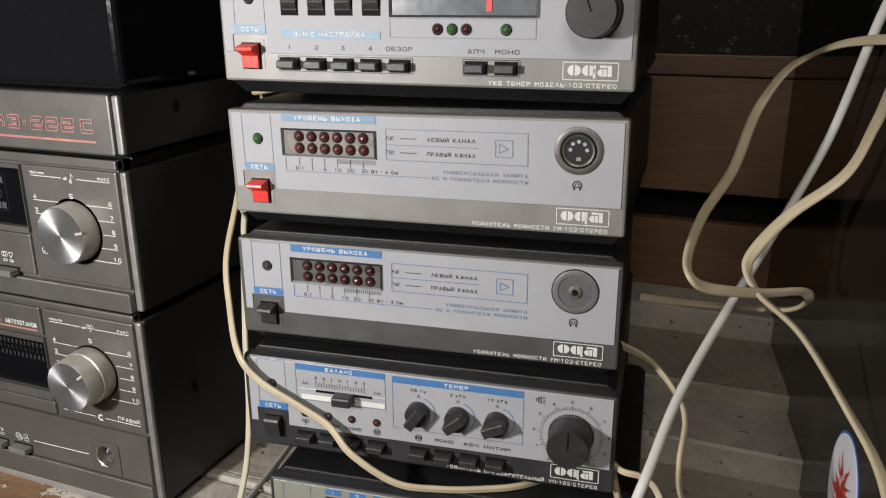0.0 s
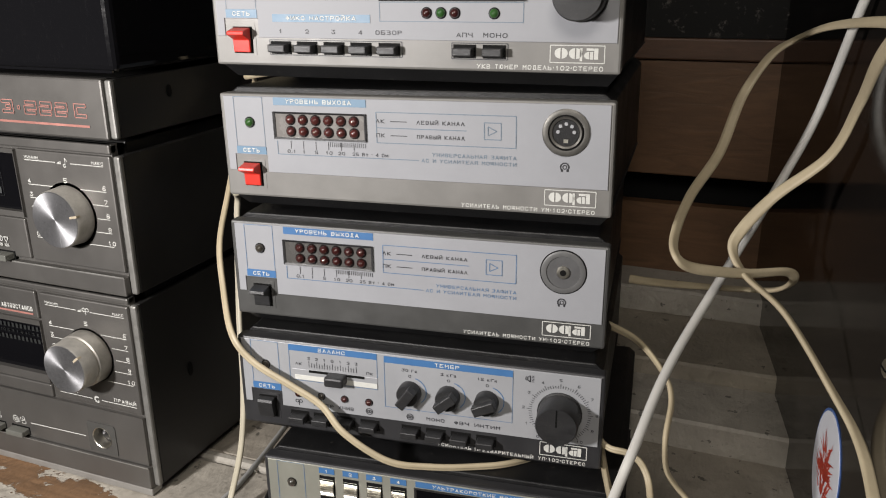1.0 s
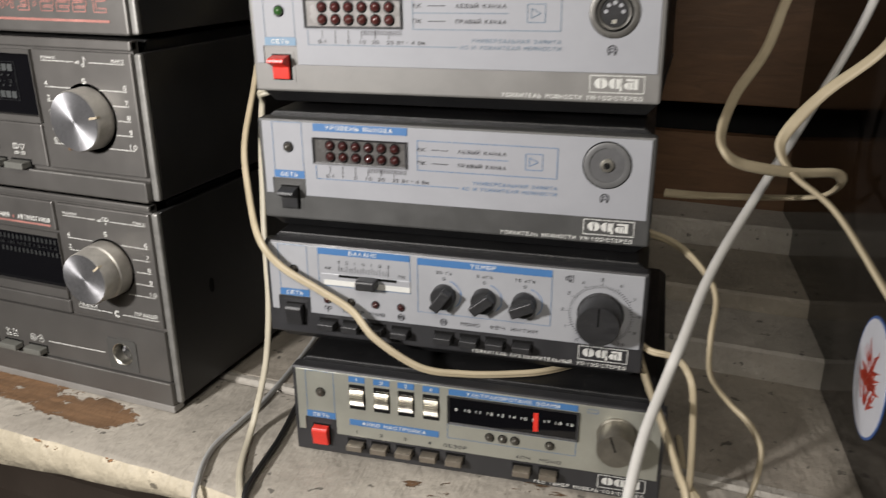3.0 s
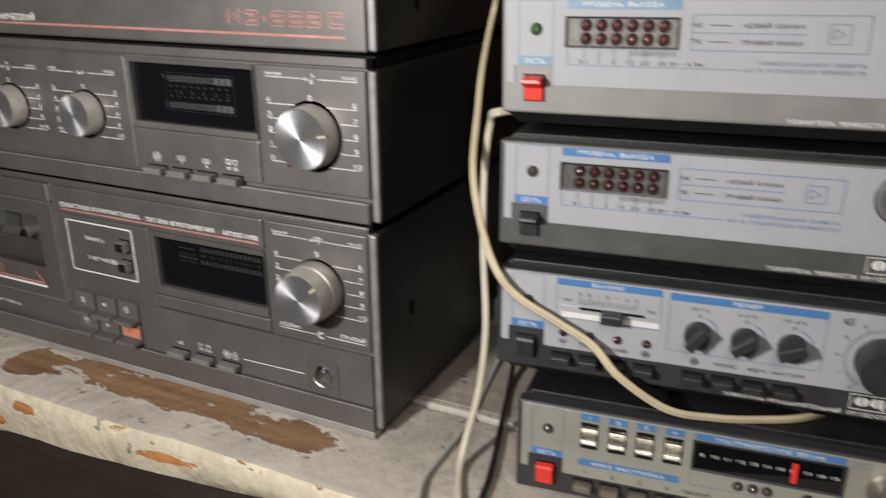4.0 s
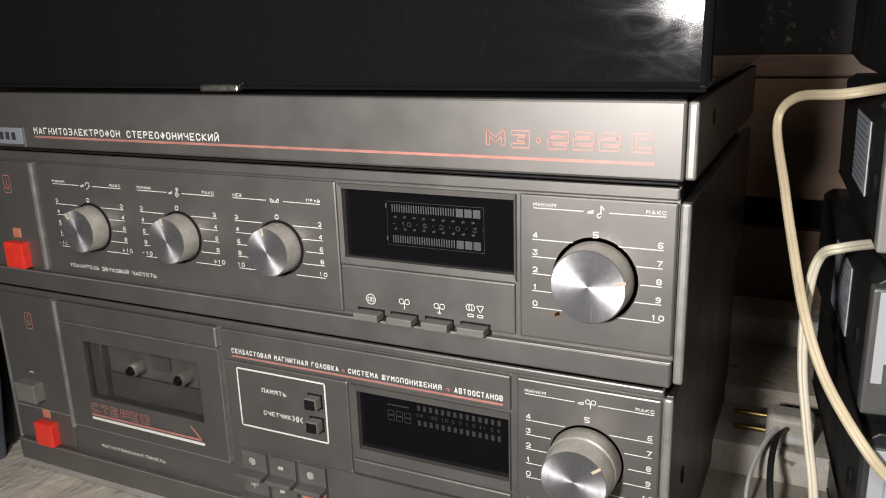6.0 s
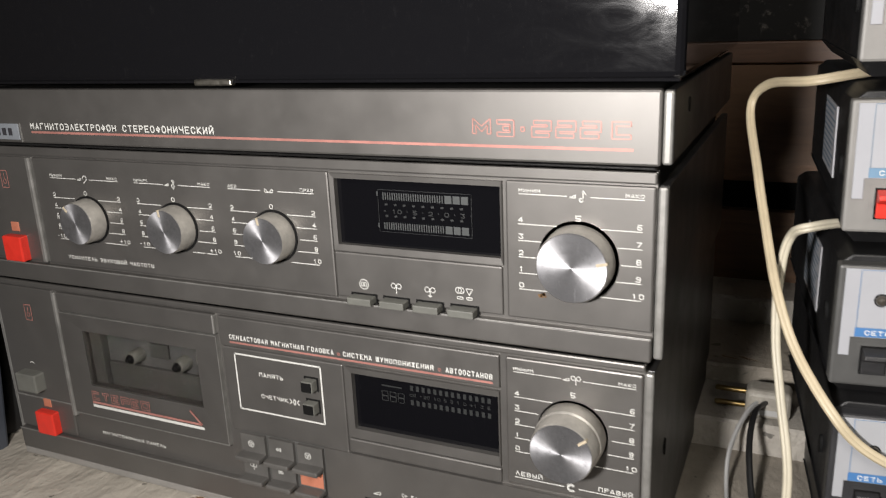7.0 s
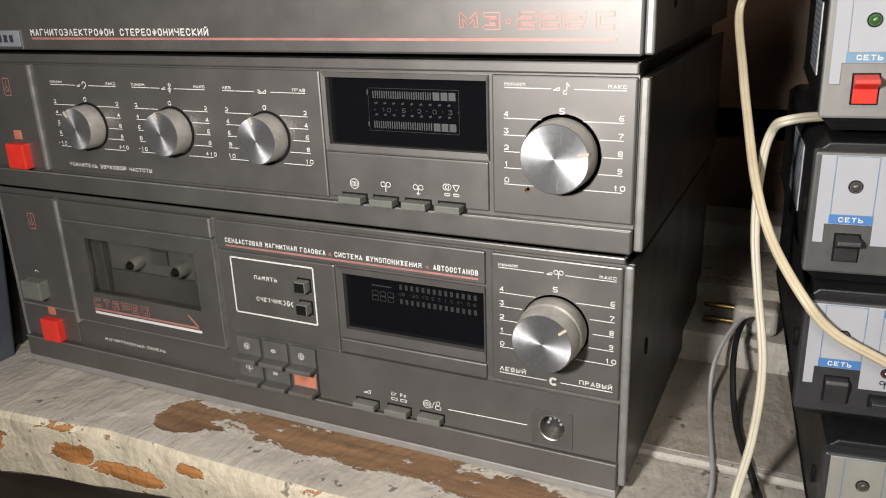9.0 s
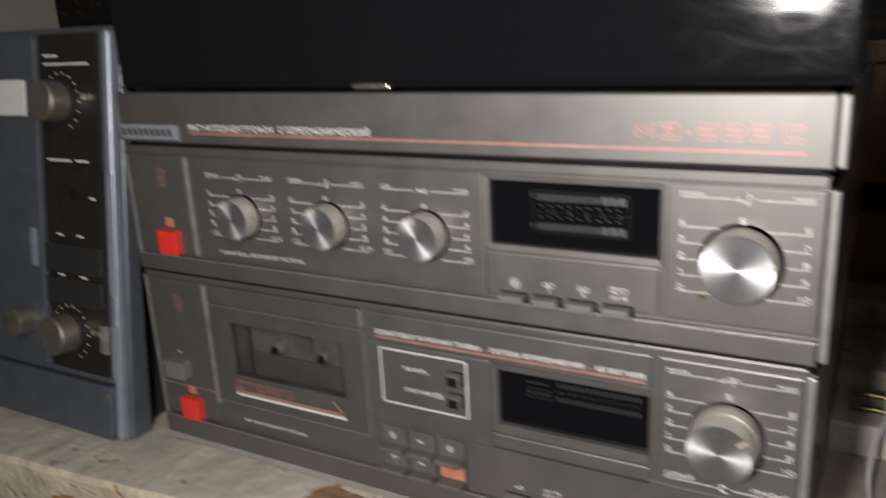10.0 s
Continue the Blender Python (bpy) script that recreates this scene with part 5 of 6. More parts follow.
    letters(ob, "УСИЛИТЕЛЬ МОЩНОСТИ УМ·102·СТЕРЕО", 0.1270, 0.1905, 0.0014, 0.0020, PRINT, -0.0002)
    icon(ob, 0.1762, 0.0233, "phones", -0.0008, 1.0, INK)
    r = 0.0108
    n = 40
    bm = bmesh.new()
    rod(bm, [[(0.1764 + rr * math.cos(2 * math.pi * i / n), yy, 0.0391 + rr * math.sin(2 * math.pi * i / n)) for i in range(n)] for rr, yy in ((r, -0.0004), (r, -0.0012), (r * 0.93, -0.0016), (r * 0.76, -0.0014), (r * 0.74, 0.0004))], False)
    bmesh.ops.recalc_face_normals(bm, faces=bm.faces[:])
    if capped:
        part("socket_ring", bm, SOCKET_GREY, ob, "grey socket ring", True)
        part("ring_gap", lathe(0.1764, 0.0391, [(r * 1.05, 0.0), (r * 1.05, -0.0008)], 36), VOID, ob, "dark gap round the socket")
        part("socket_cap", lathe(0.1764, 0.0391, [(r * 0.78, 0.0), (r * 0.76, -0.0009)], 36), CAP_GREY, ob, "grey socket cap", True)
        part("cap_groove", lathe(0.1764, 0.0391, [(r * 0.84, 0.0), (r * 0.84, -0.0007)], 36), VOID, ob, "dark groove")
        part("cap_ring", lathe(0.1764, 0.0391, [(r * 0.30, -0.0006), (r * 0.28, -0.0019), (r * 0.22, -0.0020)], 20), CHROME, ob, "small chrome ring", True)
        part("cap_hole", lathe(0.1764, 0.0391, [(r * 0.15, -0.001), (r * 0.14, -0.0023)], 14), VOID, ob, "small hole")
    else:
        part("socket_ring", bm, RING_DARK, ob, "dull metal socket ring", True)
        part("socket_well", lathe(0.1764, 0.0391, [(r * 0.76, 0.0), (r * 0.755, -0.0007)], 36), VOID, ob, "dark socket well")
        din_socket(ob, 0.1764, 0.0391, r * 0.68, -0.0010, SOCKET_GREY)
    return ob


def black_knob(parent, u, z, r, h, mat, line=90, flutes=0, y=-0.0008):
    prof = [(r * 1.06, y), (r * 1.06, y - 0.001), (r, y - 0.0016), (r * 0.97, y - h + 0.0008), (r * 0.92, y - h)]
    body = part("knob", lathe(u, z, prof, 48), mat, parent, "", True)
    c, s = math.cos(radians(line)), math.sin(radians(line))
    bm = box(0, r * 0.9, -0.0002, 0.0004, -0.0004, 0.0004, 0.0)
    bmesh.ops.transform(bm, matrix=Matrix(((c, 0, -s, u), (0, 1, 0, y - h), (s, 0, c, z), (0, 0, 0, 1))), verts=bm.verts[:])
    part("knob_line", bm, VOID, body, "dark groove")
    return body


def pointer_knob(parent, u, z, r, h, angle):
    """A black tone knob: a round skirt and a bar grip."""
    body = part("tone_knob", lathe(u, z, [(r, -0.0008), (r * 0.98, -h * 0.55), (r * 0.9, -h * 0.62)], 32), KNOB_BLACK, parent, "black tone knob", True)
    c, s = math.cos(radians(angle)), math.sin(radians(angle))
    bm = box(-r * 0.95, r * 1.0, -h, -h * 0.5, -r * 0.42, r * 0.42, 0.0006)
    bmesh.ops.transform(bm, matrix=Matrix(((c, 0, -s, u), (0, 1, 0, 0), (s, 0, c, z), (0, 0, 0, 1))), verts=bm.verts[:])
    part("knob_grip", bm, KNOB_BLACK, body, "bar grip")
    return body


def small_key(ob, u, z, mat, out=0.0055, w=0.0090, h=0.0036, name="push_key"):
    part("key_slot", box(u - w / 2 - 0.0008, u + w / 2 + 0.0008, -0.0003, 0.0002, z - h / 2 - 0.0012, z + h / 2 + 0.0012, 0.0), VOID, ob, "dark key slot")
    return part(name, box(u - w / 2, u + w / 2, -out, 0.0, z - h / 2, z + h / 2, 0.0005), mat, ob)


def preamp(x, y, z, yaw, lift):
    ob = oda("preamplifier", "small preamplifier with silver face, black knobs and balance slider", "amplifier", x, y, z, yaw, SILVER, BASE_DARK, BLUE, lift)
    rocker(ob, KNOB_BLACK, False)
    lens(ob, 0.0165, 0.0378, 0.0022, LED_DARK)
    part("header_field", box(0.0306, 0.0806, -0.0009, -0.0006, 0.0480, 0.0514, 0.0), BLUE, ob, "blue printed field")
    letters(ob, "БАЛАНС", 0.0478, 0.0630, 0.0487, 0.0021, PRINT, -0.0011)
    part("balance_frame", outline(0.0306, 0.0806, 0.0305, 0.0512, 0.0003, -0.0008), INK_BLUE, ob, "thin printed frame")
    part("slider_track", box(0.0320, 0.0808, -0.0010, -0.0004, 0.0307, 0.0374, 0.0003), SILVER, ob, "pale slider track")
    part("slider_strip", box(0.0335, 0.0806, -0.0013, -0.0009, 0.0312, 0.0340, 0.0001), PRINT, ob, "white slider strip")
    part("slider_groove", box(0.0420, 0.0735, -0.0013, -0.0009, 0.0360, 0.0373, 0.0), VOID, ob, "dark slider groove")
    part("slider_knob", box(0.0532, 0.0638, -0.0085, -0.0008, 0.0325, 0.0378, 0.0010), KNOB_BLACK, ob, "black slider knob")
    bm = bmesh.new()
    for i in range(19):
        u = 0.0420 + i * 0.0015
        strip(u, 0.0388, u, 0.0414 if i % 3 else 0.0424, 0.0003, -0.0008, bm)
    part("scale_ticks", bm, INK, ob, "printed scale ticks")
    for i, s in enumerate("3210123"):
        letters(ob, s, 0.0420 + i * 0.0045, None, 0.0433, 0.0016, INK, -0.0008, "figure")
    letters(ob, "ЛК", 0.0340, 0.0378, 0.0396, 0.0016, INK, -0.0008)
    letters(ob, "ПК", 0.0745, 0.0783, 0.0386, 0.0016, INK, -0.0008)
    part("tone_field", box(0.0846, 0.1526, -0.0009, -0.0006, 0.0472, 0.0508, 0.0), BLUE, ob, "blue printed field")
    letters(ob, "ТЕМБР", 0.1120, 0.1250, 0.0480, 0.0021, PRINT, -0.0011)
    part("tone_frame", outline(0.0846, 0.1526, 0.0212, 0.0506, 0.0003, -0.0008), INK_BLUE, ob, "thin printed frame")
    bm = bmesh.new()
    for u, s, ang in ((0.0985, "30 Гц", 235), (0.1193, "3 кГц", 220), (0.1395, "15 кГц", 205)):
        letters(ob, s, u, None, 0.0432, 0.0016, INK, -0.0008, "figure")
        letters(ob, "0", u, None, 0.0400, 0.0016, INK, -0.0008, "figure")
        arc(u + 0.001, 0.0322, 0.0078, -50, 75, 0.0004, -0.0008, bm, 14)
        pointer_knob(ob, u, 0.0318, 0.0062, 0.0105, ang)
    part("tone_arcs", bm, BLUE, ob, "thin blue arcs")
    for u, mat in ((0.0347, LED_RED), (0.0482, LED_DARK), (0.0615, LED_RED), (0.0754, LED_RED)):
        lens(ob, u, 0.0222, 0.0019, mat)
    letters(ob, "ТЮНЕР", 0.0425, 0.0550, 0.0157, 0.0020, INK, -0.0008)
    letters(ob, "УНИВ", 0.0575, 0.0665, 0.0157, 0.0020, INK, -0.0008)
    icon(ob, 0.0347, 0.0170, "in", -0.0008, 0.8, INK)
    icon(ob, 0.0754, 0.0168, "reel", -0.0008, 0.8, INK)
    icon(ob, 0.0982, 0.0168, "reel", -0.0008, 0.8, INK)
    letters(ob, "МОНО", 0.1072, 0.1170, 0.0160, 0.0020, INK, -0.0008)
    letters(ob, "ФВЧ", 0.1222, 0.1300, 0.0160, 0.0020, INK, -0.0008)
    letters(ob, "ИНТИМ", 0.1330, 0.1465, 0.0160, 0.0020, INK, -0.0008)
    for u in (0.0345, 0.0480, 0.0615, 0.0752, 0.0985, 0.1120, 0.1255, 0.1392):
        small_key(ob, u, 0.0082, KNOB_BLACK, 0.0065)
    letters(ob, "УСИЛИТЕЛЬ ПРЕДВАРИТЕЛЬНЫЙ", 0.1130, 0.1640, 0.0014, 0.0020, PRINT, -0.0002)
    letters(ob, "УП·102·СТЕРЕО", 0.1665, 0.1905, 0.0014, 0.0020, PRINT, -0.0002)
    black_knob(ob, 0.1765, 0.0305, 0.0106, 0.0145, KNOB_BLACK, 90)
    bm = bmesh.new()
    for i in range(61):
        a = radians(235 - i * 290 / 60)
        r1 = 0.0156 if i % 6 else 0.0166
        strip(0.1765 + 0.0140 * math.cos(a), 0.0300 + 0.0140 * math.sin(a), 0.1765 + r1 * math.cos(a), 0.0300 + r1 * math.sin(a), 0.0003, -0.0008, bm)
    part("scale_ticks", bm, INK, ob, "printed scale ticks")
    for i in range(11):
        a = radians(235 - i * 29)
        letters(ob, str(i), 0.1765 + 0.0184 * math.cos(a), None, 0.0295 + 0.0182 * math.sin(a), 0.0015, INK, -0.0008, "figure")
    icon(ob, 0.1610, 0.0475, "speaker", -0.0008, 0.8, INK)
    return ob


def tuner(x, y, z, yaw, lift, plate_mat, base_mat, blue, key_mat, wheel_mat, knob_mat, red_raised, lamps, glass, label):
    ob = oda("radio_tuner", label, "tuner", x, y, z, yaw, plate_mat, base_mat, blue, lift)
    rocker(ob, RED, red_raised)
    lens(ob, 0.0165, 0.0388, 0.0024, LED_DARK)
    part("header_field", box(0.0328, 0.0830, -0.0009, -0.0006, 0.0208, 0.0244, 0.0), blue, ob, "blue printed field")
    letters(ob, "ФИКС НАСТРОЙКА", 0.0400, 0.0760, 0.0217, 0.0020, PRINT, -0.0011)
    for i, u in enumerate((0.0377, 0.0516, 0.0652, 0.0789)):
        part("number_field", box(u - 0.0045, u + 0.0045, -0.0009, -0.0006, 0.0476, 0.0510, 0.0), blue, ob, "blue printed field")
        letters(ob, str(i + 1), u, None, 0.0484, 0.0019, PRINT, -0.0011, "figure")
        part("wheel_slot", box(u - 0.0045, u + 0.0045, -0.0009, 0.0, 0.0310, 0.0460, 0.0002), VOID, ob, "dark wheel slot")
        wheel = bmesh.new()
        ribs = [(0.0072 - 0.0008 * (k % 4 in (2, 3)), 2 * math.pi * k / 120) for k in range(120)]
        rod(wheel, [[(u + dx, 0.0030 - r * 0.82 * math.cos(a), 0.0385 + r * math.sin(a)) for r, a in ribs] for dx in (-0.0038, 0.0038)])
        bmesh.ops.recalc_face_normals(wheel, faces=wheel.faces[:])
        part("tuning_wheel", wheel, wheel_mat, ob, "ribbed preset wheel")
        letters(ob, str(i + 1), u - 0.001, None, 0.0155, 0.0020, INK, -0.0008, "figure")
    letters(ob, "ОБЗОР", 0.0855, 0.0985, 0.0155, 0.0020, INK, -0.0008)
    letters(ob, "АПЧ", 0.1245, 0.1320, 0.0150, 0.0020, INK, -0.0008)
    letters(ob, "МОНО", 0.1370, 0.1480, 0.0150, 0.0020, INK, -0.0008)
    for u in (0.0362, 0.0500, 0.0640, 0.0778, 0.0920, 0.1282, 0.1420):
        small_key(ob, u, 0.0088, key_mat, 0.0060)
    for u0, u1 in ((0.0302, 0.0982), (0.1222, 0.1482)):
        part("key_frame", outline(u0, u1, 0.0054, 0.0124, 0.0004, -0.0002), INK, ob, "dark line round the keys")
    for u, mat in zip((0.1105, 0.1173, 0.1238, 0.1419), lamps):
        lens(ob, u, 0.0254, 0.0022, mat)
    part("lamp_row_frame", outline(0.0878, 0.1550, 0.0216, 0.0300, 0.0003, -0.0008), ink_of(blue), ob, "thin printed frame")
    part("band_field", box(0.0885, 0.1550, -0.0009, -0.0006, 0.0478, 0.0512, 0.0), blue, ob, "blue printed field")
    letters(ob, "УЛЬТРАКОРОТКИЕ ВОЛНЫ", 0.0980, 0.1460, 0.0486, 0.0020, PRINT, -0.0011)
    fr = part("dial_frame", holed(0.0878, 0.1560, 0.0305, 0.0472, 0.0890, 0.1548, 0.0315, 0.0462, -0.0016, 0.0002, 0.0005), KNOB_BLACK, ob, "dark dial frame")
    part("dial_glass", box(0.0888, 0.1550, -0.0008, -0.0002, 0.0313, 0.0464, 0.0), glass, fr, "dark tuning dial")
    for i in range(11):
        letters(fr, str(i + 9), 0.0925 + i * 0.0059, None, 0.0388, 0.0017, PRINT, -0.0010, "figure")
    part("dial_pointer", box(0.1330, 0.1355, -0.0012, -0.0008, 0.0330, 0.0440, 0.0001), RED, fr, "red dial pointer")
    letters(ob, "УКВ ТЮНЕР МОДЕЛЬ·102·СТЕРЕО", 0.1340, 0.1905, 0.0014, 0.0020, PRINT, -0.0002)
    if knob_mat is KNOB_TIN:
        black_knob(ob, 0.1750, 0.0370, 0.0095, 0.0145, knob_mat, 110)
    else:
        black_knob(ob, 0.1800, 0.0335, 0.0109, 0.0145, knob_mat, 110)
    part("knob_scale", outline(0.1600, 0.1650, 0.0480, 0.0500, 0.0003, -0.0008), ink_of(blue), ob, "small printed frame")
    return ob


def at_led(px, py, yaw, u=0.0165):
    """The front left corner of a unit whose lamp stands at (px, py)."""
    c, s = math.cos(radians(yaw)), math.sin(radians(yaw))
    return px - u * c, py - u * s


OFF = [LED_RED, LED_GREEN, LED_RED, LED_GREEN]
tuner(*at_led(0.1068, -0.012, 6.8), 0.0205, 6.8, 0.0065, BEIGE_PLATE, BASE_DARK, BLUE, TIN, CHROME, KNOB_TIN, False, [LED_DARK] * 4, WINDOW,
      "tarnished silver radio tuner with chrome preset wheels, standing on the shelf")
preamp(*at_led(0.0917, -0.0057, 6.5), 0.0890, 6.5, 0.0128)
power_amp(*at_led(0.0887, 0.0021, 6.8), 0.1518, 6.8, False, BLUE, BASE_MID, True, 0.0070, WHITE, "small power amplifier with white face, dark grey base and capped socket")
power_amp(*at_led(0.0882, 0.0041, 4.5), 0.2180, 4.5, True, BLUE_FADED, BASE_GREY, False, 0.0106, WHITE, "small power amplifier with white face, grey base and red switch", -0.7)
tuner(*at_led(0.0882, 0.0041, 4.5), 0.2852, 4.5, 0.0098, WHITE, BASE_GREY, BLUE_FADED, KNOB_BLACK, KNOB_BLACK, KNOB_BLACK, True, OFF, DIAL_GREY,
      "small radio tuner with white face, black keys and red switch")


# ---- cables ----
def catmull(points, steps=10):
    pts = [Vector(p) for p in points]
    pts = [pts[0] * 2 - pts[1]] + pts + [pts[-1] * 2 - pts[-2]]
    out = []
    for i in range(1, len(pts) - 2):
        a, b, c, d = pts[i - 1 : i + 3]
        for k in range(steps):
            t = k / steps
            out.append(0.5 * ((2 * b) + (c - a) * t + (2 * a - 5 * b + 4 * c - d) * t * t + (3 * b - a - 3 * c + d) * t ** 3))
    return out + [pts[-2]]


def cable(points, width, thick, material, label, twist=0.0, name="cable"):
    """A sheathed cable; a flat twin one where it is wider than thick."""
    path = catmull(points)
    bm = bmesh.new()
    loops = []
    side = None
    for i, p in enumerate(path):
        ahead = (path[min(i + 1, len(path) - 1)] - path[max(i - 1, 0)]).normalized()
        if side is None:
            side = ahead.cross(Vector((0, 1, 0))).normalized()
        side = (side - ahead * side.dot(ahead)).normalized()
        turn = Matrix.Rotation(radians(twist) * math.sin(i * 0.06), 3, ahead)
        a = turn @ side
        b = ahead.cross(a).normalized()
        ring = []
        for k in range(16):
            g = 2 * math.pi * k / 16
            waist = 1.0 - (0.28 if width > thick * 1.3 else 0.0) * math.exp(-((math.cos(g) / 0.25) ** 2))
            ring.append(p + a * (math.cos(g) * width / 2) + b * (math.sin(g) * thick / 2 * waist))
        loops.append(ring)
    rod(bm, loops)
    bmesh.ops.recalc_face_normals(bm, faces=bm.faces[:])
    return tagged(part(name, bm, material, None, "", True), label, "cable", "cables")


cable([(0.110, 0.100, 0.2775), (0.080, 0.060, 0.2772), (0.056, 0.050, 0.2740), (0.036, 0.085, 0.2690), (0.028, 0.095, 0.2560), (0.035, 0.064, 0.2300), (0.041, 0.044, 0.2090), (0.049, 0.020, 0.1840), (0.059, 0.006, 0.1620), (0.0745, -0.0105, 0.1433), (0.0875, -0.0120, 0.1300),
       (0.1085, -0.0102, 0.1190), (0.1265, -0.0090, 0.1095), (0.141, -0.0115, 0.0970), (0.164, -0.0075, 0.0830), (0.185, 0.001, 0.0790), (0.205, 0.010, 0.0782), (0.225, 0.022, 0.0782), (0.250, 0.050, 0.0782)],
      0.0047, 0.0030, CREAM, "flat cream twin cable hanging across the front of the stack")
cable([(0.095, 0.060, 0.2110), (0.062, 0.028, 0.2130), (0.052, 0.036, 0.2040), (0.049, 0.036, 0.1800), (0.050, 0.032, 0.1550), (0.054, 0.024, 0.1310), (0.060, 0.014, 0.0960), (0.059, 0.008, 0.0600), (0.054, 0.000, 0.0280), (0.056, -0.012, 0.0170), (0.068, -0.038, 0.0165), (0.083, -0.060, 0.0150), (0.088, -0.070, -0.0050), (0.089, -0.071, -0.0600), (0.088, -0.070, -0.1800)],
      0.0046, 0.0032, IVORY, "ivory cable falling beside the stack and over the shelf edge")
cable([(0.045, 0.192, 0.0480), (0.034, 0.170, 0.0470), (0.026, 0.140, 0.0330), (0.028, 0.110, 0.0165), (0.040, 0.035, 0.0165), (0.041, 0.002, 0.0165), (0.042, -0.028, 0.0165), (0.053, -0.056, 0.0160), (0.058, -0.067, 0.0040), (0.059, -0.069, -0.0600), (0.058, -0.068, -0.1800)],
      0.0038, 0.0028, GREY_CABLE, "grey cable lying over the shelf from a plug")
cable([(0.047, 0.192, 0.0460), (0.039, 0.160, 0.0520), (0.038, 0.130, 0.0400), (0.045, 0.095, 0.0180), (0.060, 0.040, 0.0166), (0.072, -0.004, 0.0166), (0.079, -0.041, 0.0166), (0.084, -0.059, 0.0150), (0.087, -0.071, -0.0100), (0.086, -0.071, -0.1800)],
      0.0046, 0.0034, BLACK_CABLE, "black cable lying on the shelf beside the tuner")
cable([(0.384, 0.070, 0.3720), (0.374, 0.100, 0.3350), (0.3685, 0.122, 0.3120), (0.357, 0.152, 0.2520), (0.340, 0.140, 0.2100), (0.317, 0.096, 0.1690), (0.299, 0.036, 0.1420), (0.291, -0.008, 0.1220), (0.287, -0.022, 0.1100), (0.282, -0.045, 0.0940), (0.280, -0.065, 0.0770), (0.279, -0.085, 0.0560), (0.279, -0.095, 0.0000), (0.279, -0.096, -0.1800)],
      0.0048, 0.0040, WHITE_CABLE, "thick white cable slanting down past the stack")
cable([(0.385, 0.030, 0.3050), (0.3735, 0.072, 0.3060), (0.356, 0.125, 0.3010), (0.342, 0.155, 0.2925), (0.329, 0.150, 0.2830), (0.317, 0.140, 0.2620), (0.309, 0.120, 0.2340), (0.298, 0.090, 0.2160), (0.294, 0.064, 0.2020), (0.297, 0.050, 0.1950), (0.306, 0.056, 0.1880), (0.330, 0.080, 0.1800), (0.350, 0.100, 0.1765), (0.354, 0.110, 0.1680), (0.345, 0.120, 0.1580), (0.317, 0.132, 0.1510), (0.281, 0.144, 0.1450), (0.262, 0.150, 0.1430)],
      0.0056, 0.0030, CREAM, "flat cream twin cable hanging in a loop behind the stack", 40)
cable([(0.380, 0.020, 0.3150), (0.3725, 0.052, 0.2935), (0.370, 0.085, 0.2680), (0.362, 0.100, 0.2400), (0.339, 0.100, 0.2170), (0.325, 0.090, 0.2000), (0.322, 0.085, 0.1900), (0.330, 0.078, 0.1790), (0.350, 0.066, 0.1660), (0.373, 0.050, 0.1380), (0.388, 0.025, 0.1200), (0.395, -0.02, 0.1000)],
      0.0062, 0.0032, CREAM, "flat cream twin cable crossing the white one", 50)
cable([(0.255, 0.085, 0.1400), (0.279, 0.068, 0.1390), (0.296, 0.048, 0.1320), (0.302, 0.034, 0.1250), (0.302, 0.018, 0.1120), (0.304, 0.024, 0.0900), (0.314, 0.026, 0.0760), (0.325, 0.020, 0.0690), (0.331, 0.010, 0.0600), (0.327, -0.002, 0.0400), (0.316, 0.010, 0.0180), (0.296, 0.04, 0.0170)],
      0.0050, 0.0030, CREAM, "flat cream twin cable curling down to the shelf", 30)
cable([(0.262, 0.060, 0.0870), (0.274, 0.020, 0.0850), (0.286, -0.020, 0.0880), (0.297, -0.045, 0.0800), (0.303, -0.060, 0.0700), (0.305, -0.090, 0.0200), (0.305, -0.093, -0.1800)],
      0.0062, 0.0036, CREAM, "thick cream cable coming out between two components", 20)
cable([(0.258, 0.045, 0.1010), (0.273, 0.020, 0.1010), (0.285, 0.018, 0.1000), (0.293, 0.016, 0.0950), (0.298, 0.012, 0.0800), (0.300, 0.03, 0.0180), (0.29, 0.08, 0.0170)],
      0.0036, 0.0026, CREAM, "thin cream cable beside the stack")


def mains_plug():
    ob = thing("mains_plug", "white mains plug with two brass pins on a plank", "plug", pose(0.042, 0.19, 0.0362))
    part("plug_body", box(-0.011, 0.018, -0.010, 0.010, 0.0005, 0.021, 0.004, 3), PLUG_GREY, ob, "grimy white plug body")
    part("plug_band", box(-0.007, 0.014, -0.0104, -0.0098, 0.004, 0.008, 0.0003), GREY_CABLE, ob, "grey moulded band")
    for z in (0.005, 0.0155):
        bm = bmesh.new()
        rod(bm, [[(x, r * math.cos(2 * math.pi * i / 12), z + r * math.sin(2 * math.pi * i / 12)) for i in range(12)] for x, r in ((-0.010, 0.0019), (-0.030, 0.0019), (-0.0312, 0.0012))])
        bmesh.ops.recalc_face_normals(bm, faces=bm.faces[:])
        part("pin", bm, BRASS, ob, "brass pin", True)


PLUG_GREY = surface("grimy_white_plastic", (0.30, 0.28, 0.24), 0.5, 0.0, 0.25, 120, 700, 0.1)
BRASS = surface("tarnished_brass", (0.24, 0.17, 0.07), 0.4, 1.0, 0.2, 200)
mains_plug()


